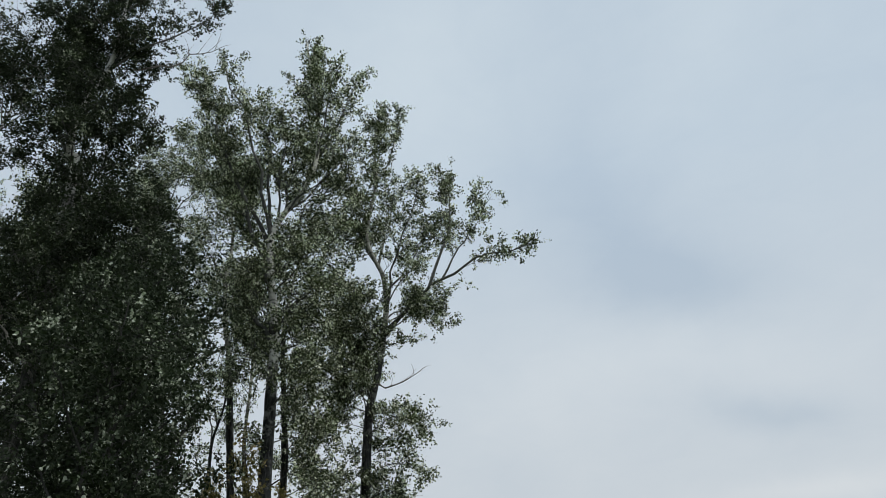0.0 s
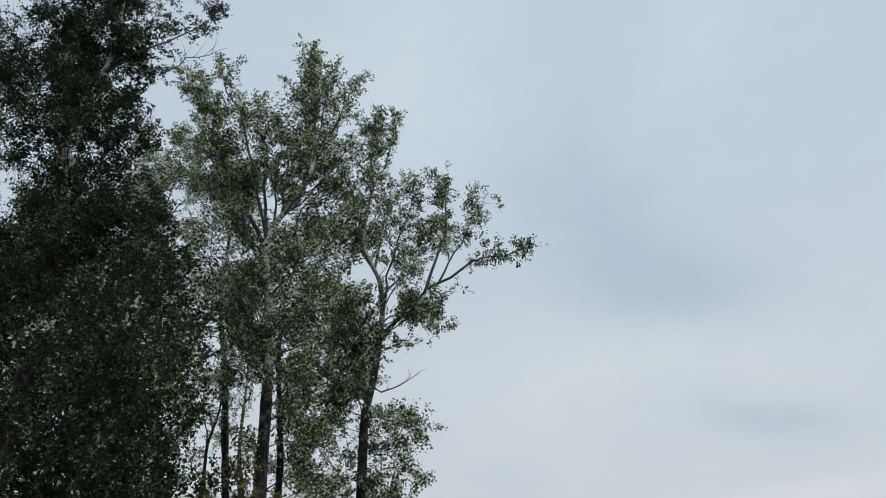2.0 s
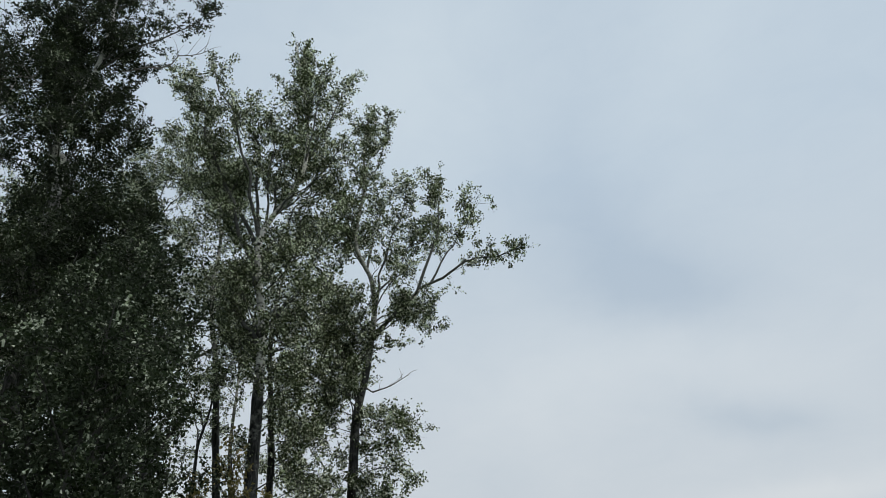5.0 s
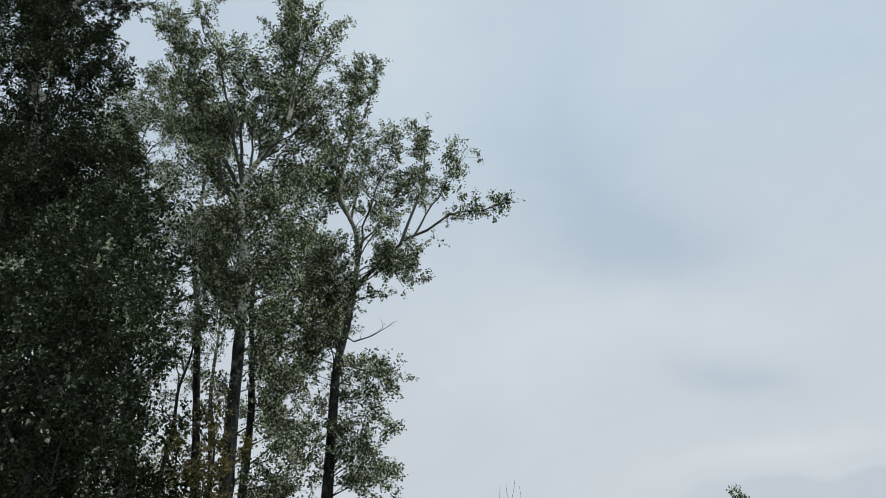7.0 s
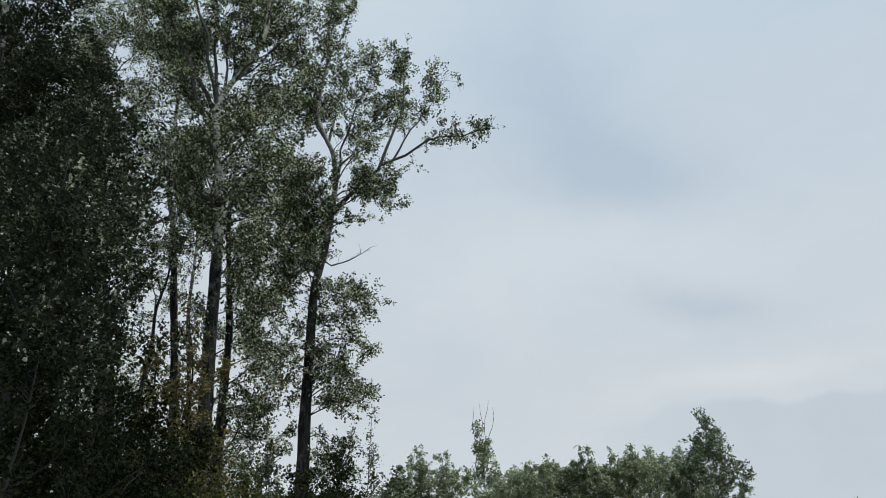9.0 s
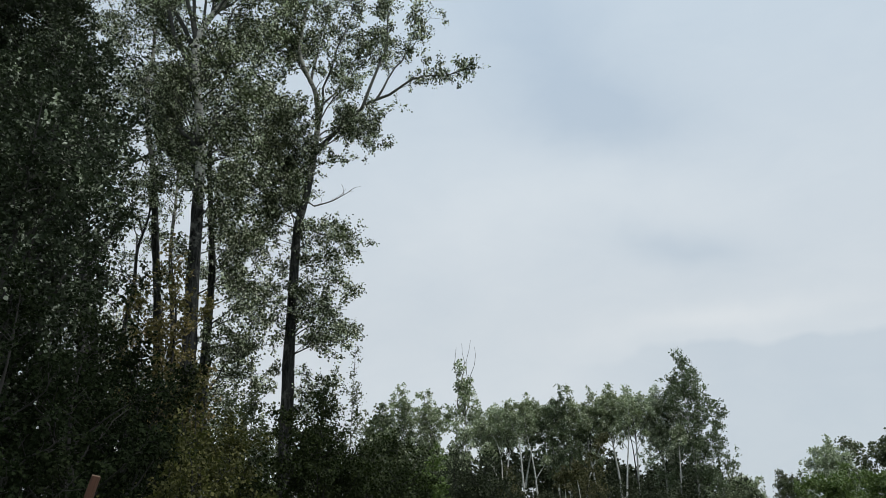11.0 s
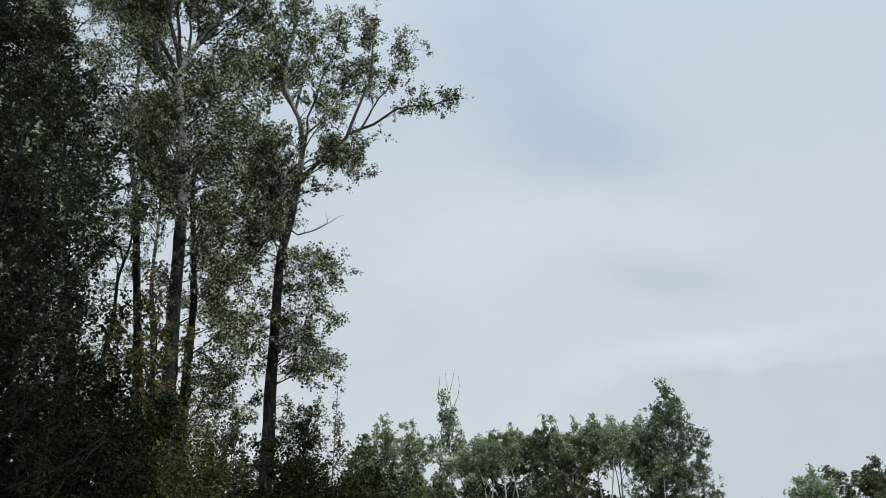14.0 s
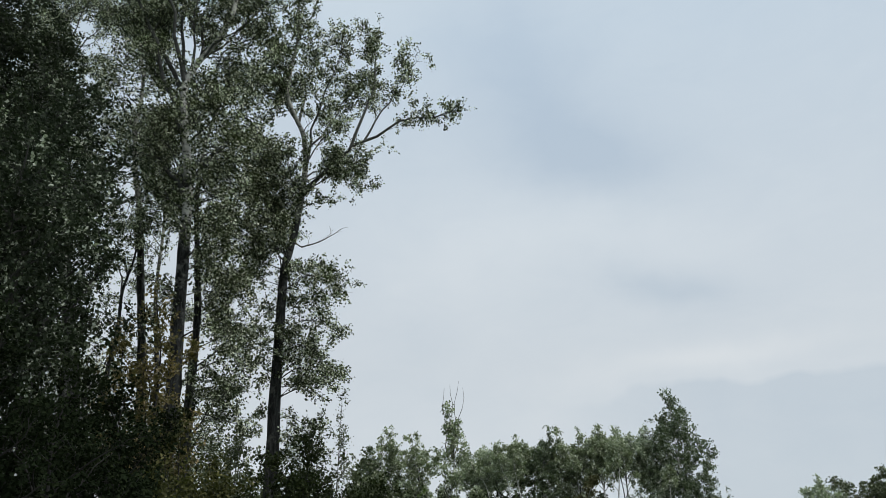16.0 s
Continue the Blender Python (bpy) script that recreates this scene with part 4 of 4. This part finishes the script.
shrub("bush", "olive-brown bush before the distant trees", 8.8, 50.0, 5.1, 1.5, LEAF_OLIVE, 56, 0.1, stems=14, density=0.5)
shrub("bush", "grey-brown bush before the distant trees", 3.7, 50.0, 4.7, 0.9, LEAF_OLIVE, 36, 0.1, stems=12, density=0.5)
shrub("bush", "dark brownish bush before the distant trees", 0.1, 40.0, 5.1, 1.3, LEAF_DEPTH_SHADED, 35, 0.1, stems=12, density=0.6)
shrub("bush", "olive bush before the distant trees", 14.0, 55.0, 3.9, 2.4, LEAF_DEPTH_SHADED, 57, 0.14, stems=12, density=0.3)
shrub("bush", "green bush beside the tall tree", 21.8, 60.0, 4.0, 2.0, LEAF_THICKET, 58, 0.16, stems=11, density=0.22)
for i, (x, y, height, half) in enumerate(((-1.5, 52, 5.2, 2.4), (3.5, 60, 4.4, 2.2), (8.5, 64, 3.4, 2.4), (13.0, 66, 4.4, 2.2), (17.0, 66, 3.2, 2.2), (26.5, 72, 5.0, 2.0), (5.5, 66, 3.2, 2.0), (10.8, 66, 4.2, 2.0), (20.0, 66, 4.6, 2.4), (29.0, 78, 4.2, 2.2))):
    shrub("bush", "dark thicket under the distant trees", x, y, height, half, LEAF_DEPTH_SHADED, 90 + i, 0.2, stems=12, density=0.15)
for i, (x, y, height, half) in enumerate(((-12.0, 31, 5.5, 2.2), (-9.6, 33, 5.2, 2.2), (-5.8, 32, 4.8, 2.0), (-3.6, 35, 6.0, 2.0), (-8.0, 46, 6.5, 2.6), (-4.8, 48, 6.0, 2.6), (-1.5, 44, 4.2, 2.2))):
    shrub("bush", "grey-green bush in the undergrowth behind the stems", x, y, height, half, LEAF_THICKET if y < 40 else LEAF_DEPTH_SHADED, 110 + i, 0.15, stems=12, density=0.22)
wood_tree("sapling", "spindly sapling with thin upright leafy shoots", -2.9, 22.0, 6.5, 0.45, 1.5, LEAF_THICKET, 60, 0.062, 14, 1.6, TWIG, group="undergrowth", radius=0.03, per_twig=5, stem_bend=0.05)
wood_tree("sapling", "spindly sapling with thin upright leafy shoots", -3.5, 22.0, 5.9, 0.35, 1.5, LEAF_THICKET, 61, 0.062, 10, 1.4, TWIG, group="undergrowth", radius=0.025, per_twig=5, stem_bend=0.05)

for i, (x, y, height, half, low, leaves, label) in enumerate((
        (-6.4, 70, 12.0, 1.5, 4.0, LEAF_MID, "grey-green rounded tree in the far treeline"), (-4.5, 70, 13.8, 1.7, 3.5, LEAF_HAZED, "grey-green rounded tree in the far treeline"),
        (-2.1, 71, 13.2, 1.5, 3.5, LEAF_HAZED, "grey-green rounded tree in the far treeline"), (3.4, 72, 11.4, 1.5, 6.5, LEAF_HAZED_GREY, "low pale-stemmed tree in the far treeline"),
        (5.3, 70, 12.2, 1.4, 6.8, LEAF_HAZED_GREY, "pale-stemmed birch-like tree in the far treeline"), (7.0, 71, 13.0, 1.5, 7.0, LEAF_HAZED, "pale-stemmed birch-like tree in the far treeline"),
        (9.6, 70, 13.6, 1.4, 4.0, LEAF_MID, "olive-green upright tree in the far treeline"), (11.2, 71, 13.7, 1.4, 5.0, LEAF_HAZED, "pale-stemmed birch-like tree in the far treeline"),
        (12.9, 70, 13.0, 1.4, 6.0, LEAF_HAZED, "pale-stemmed birch-like tree in the far treeline"), (15.0, 70, 13.5, 1.5, 7.5, LEAF_HAZED, "silvery grey tree in the far treeline"),
        (17.0, 71, 13.9, 1.7, 8.0, LEAF_HAZED_GREY, "silvery grey tree in the far treeline"), (19.2, 71, 13.4, 1.7, 5.0, LEAF_HAZED_GREY, "silvery grey tree in the far treeline"))):
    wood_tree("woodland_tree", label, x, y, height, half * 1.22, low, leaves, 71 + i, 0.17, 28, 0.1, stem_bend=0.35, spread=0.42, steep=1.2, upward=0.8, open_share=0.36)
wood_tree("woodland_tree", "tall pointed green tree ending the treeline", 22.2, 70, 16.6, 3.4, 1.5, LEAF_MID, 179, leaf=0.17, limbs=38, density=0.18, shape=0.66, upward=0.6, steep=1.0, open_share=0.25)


def pale_stem(label, y, axis, radius, bark=BARK_WHITE, seed=1, forks=(), crown=1.0, leaves=LEAF_HAZED):
    """A slender bent stem with a small crown at its top and bare forks (height, compass angle, rise, length)."""
    x0 = axis[0][1]
    t = Tree((x0, y), [(h, x - x0) for h, x in axis], "woodland_tree", label, radius, 0.15, 0.3, leaves, bark, seed, 14, group="distant treeline", top=0.2, top_spread=0.5 * crown, limb_bark=bark, forks=0.5)
    for h, az, rise, length in forks:
        t.limb(h, az, rise, length, 0.02, 0.4, 0.8, stout=2.5)
    t.fill(axis[-1][0] * 0.8, axis[-1][0] * 0.97, 5, crown, 0.5)
    t.finish()


PALE = "slender pale stem with a small high crown"
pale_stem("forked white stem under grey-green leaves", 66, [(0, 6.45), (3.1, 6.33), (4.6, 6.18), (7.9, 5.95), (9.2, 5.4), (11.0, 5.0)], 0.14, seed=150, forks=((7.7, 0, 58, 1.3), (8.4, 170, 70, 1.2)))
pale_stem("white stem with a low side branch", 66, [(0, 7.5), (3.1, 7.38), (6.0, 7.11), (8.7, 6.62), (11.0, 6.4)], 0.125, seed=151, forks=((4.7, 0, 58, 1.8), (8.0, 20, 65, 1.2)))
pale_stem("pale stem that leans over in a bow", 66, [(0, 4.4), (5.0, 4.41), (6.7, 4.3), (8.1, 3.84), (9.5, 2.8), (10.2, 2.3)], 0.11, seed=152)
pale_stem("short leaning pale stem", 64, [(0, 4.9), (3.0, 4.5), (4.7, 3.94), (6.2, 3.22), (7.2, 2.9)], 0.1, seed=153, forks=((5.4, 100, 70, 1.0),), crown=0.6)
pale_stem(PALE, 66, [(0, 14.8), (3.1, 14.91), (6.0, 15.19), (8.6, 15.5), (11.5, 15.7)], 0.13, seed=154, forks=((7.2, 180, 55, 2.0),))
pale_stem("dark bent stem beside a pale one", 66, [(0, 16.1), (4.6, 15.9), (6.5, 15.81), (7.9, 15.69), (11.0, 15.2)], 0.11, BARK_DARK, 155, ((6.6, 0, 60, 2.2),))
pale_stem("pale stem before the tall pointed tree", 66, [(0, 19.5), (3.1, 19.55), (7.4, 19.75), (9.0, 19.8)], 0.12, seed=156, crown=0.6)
pale_stem("leaning pale stem behind an olive bush", 56, [(0, 9.2), (2.9, 9.75), (4.5, 10.1), (6.3, 10.9), (7.2, 11.3)], 0.11, seed=157, crown=0.4, leaves=LEAF_OLIVE)
pale_stem("short pale stem behind an olive bush", 48.5, [(0, 7.1), (2.8, 7.15), (3.7, 7.1), (4.3, 7.0)], 0.09, seed=158, crown=0.3, leaves=LEAF_OLIVE)
pale_stem("short pale stem behind an olive bush", 48.5, [(0, 8.2), (2.8, 8.05), (3.8, 7.95), (4.6, 7.9)], 0.09, seed=159, crown=0.3, leaves=LEAF_OLIVE)
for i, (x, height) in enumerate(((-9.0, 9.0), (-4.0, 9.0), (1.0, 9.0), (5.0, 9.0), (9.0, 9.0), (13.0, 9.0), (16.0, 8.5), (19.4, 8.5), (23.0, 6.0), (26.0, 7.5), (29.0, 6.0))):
    wood_tree("woodland_tree", "dark low tree in the depth of the far wood", x, 88 + 2 * (i % 3), height, 3.2, 0.6, LEAF_DEPTH_SHADED, 130 + i, 0.34, 14, 0.06, upward=0.4, steep=0.8)
tree = wood_tree("woodland_tree", "thin-crowned tree with bare dead top shoots", 0.9, 60, 13.9, 1.5, 2.5, LEAF_HAZED, 73, density=0.4, limbs=20, per_twig=11)
for x, y, high, lean in ((0.1, 0.0, 15.2, 4), (0.7, 0.3, 15.6, -3), (-0.6, -0.2, 14.9, 2), (1.1, 0.2, 15.1, 6)):
    g = np.linspace(0, 1, 8)[:, None]
    line = np.array([[x * 0.3, y, 9.5]]) + g * np.array([[x * 0.7 + radians(lean), 0, high - 9.5]]) + 0.14 * np.sin(g * np.array([[11.0, 7.0, 0]]) + 5 * x)
    V, F = tubes(line[None], (0.045 * (1 - 0.75 * g[:, 0]))[None], 5)
    mesh_object("dead_shoot", V, [(F, DEADWOOD)], tree, "bare grey dead shoot")
wood_tree("woodland_tree", "small tree in the gap of the treeline", 32.2, 85, 5.6, 1.6, 1.0, LEAF_HAZED, 80, 0.16)
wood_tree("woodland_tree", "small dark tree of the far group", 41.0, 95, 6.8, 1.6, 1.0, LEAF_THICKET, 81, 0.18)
wood_tree("woodland_tree", "grey rounded willow-like tree of the far group", 56.5, 115, 12.6, 4.2, 2.0, LEAF_HAZED_GREY, 82, 0.3, 20, 0.07, upward=0.4, steep=0.8)
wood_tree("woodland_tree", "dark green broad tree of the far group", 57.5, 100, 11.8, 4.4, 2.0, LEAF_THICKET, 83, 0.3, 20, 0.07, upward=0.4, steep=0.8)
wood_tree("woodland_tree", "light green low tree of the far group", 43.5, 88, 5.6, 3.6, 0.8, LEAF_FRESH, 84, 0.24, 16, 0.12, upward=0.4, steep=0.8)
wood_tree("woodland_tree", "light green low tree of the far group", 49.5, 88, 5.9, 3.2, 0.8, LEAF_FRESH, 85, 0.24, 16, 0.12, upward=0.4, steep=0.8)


# ---- leaning post ----
def make_post():
    root = new("wooden_post")
    root.matrix_world = pose(-4.15, 8.0, 0, 0, 12.5, 0)
    tagged(root, "leaning reddish-brown wooden post with a pale cut end", "post")
    bm = bmesh.new()
    bmesh.ops.create_cone(bm, cap_ends=True, segments=14, radius1=0.052, radius2=0.047, depth=2.32, matrix=Matrix.Translation((0, 0, 0.91)))
    bmesh.ops.bevel(bm, geom=[e for e in bm.edges if all(v.co.z > 2.0 for v in e.verts)], offset=0.003, segments=2, affect="EDGES")
    for v in bm.verts:
        v.co.x += 0.006 * noise.noise(v.co * 6)
    me = bpy.data.meshes.new("shaft")
    bm.to_mesh(me)
    bm.free()
    me.materials.append(POSTWOOD)
    shaft = new("shaft", me)
    shaft.parent = root
    bm = bmesh.new()
    bmesh.ops.create_cone(bm, cap_ends=True, segments=14, radius1=0.041, radius2=0.04, depth=0.012, matrix=Matrix.Translation((0, 0, 2.073)))
    me = bpy.data.meshes.new("cut_end")
    bm.to_mesh(me)
    bm.free()
    me.materials.append(ENDGRAIN)
    cut = new("cut_end", me)
    cut.parent = shaft
    tagged(cut, "pale sawn end of the post")


make_post()
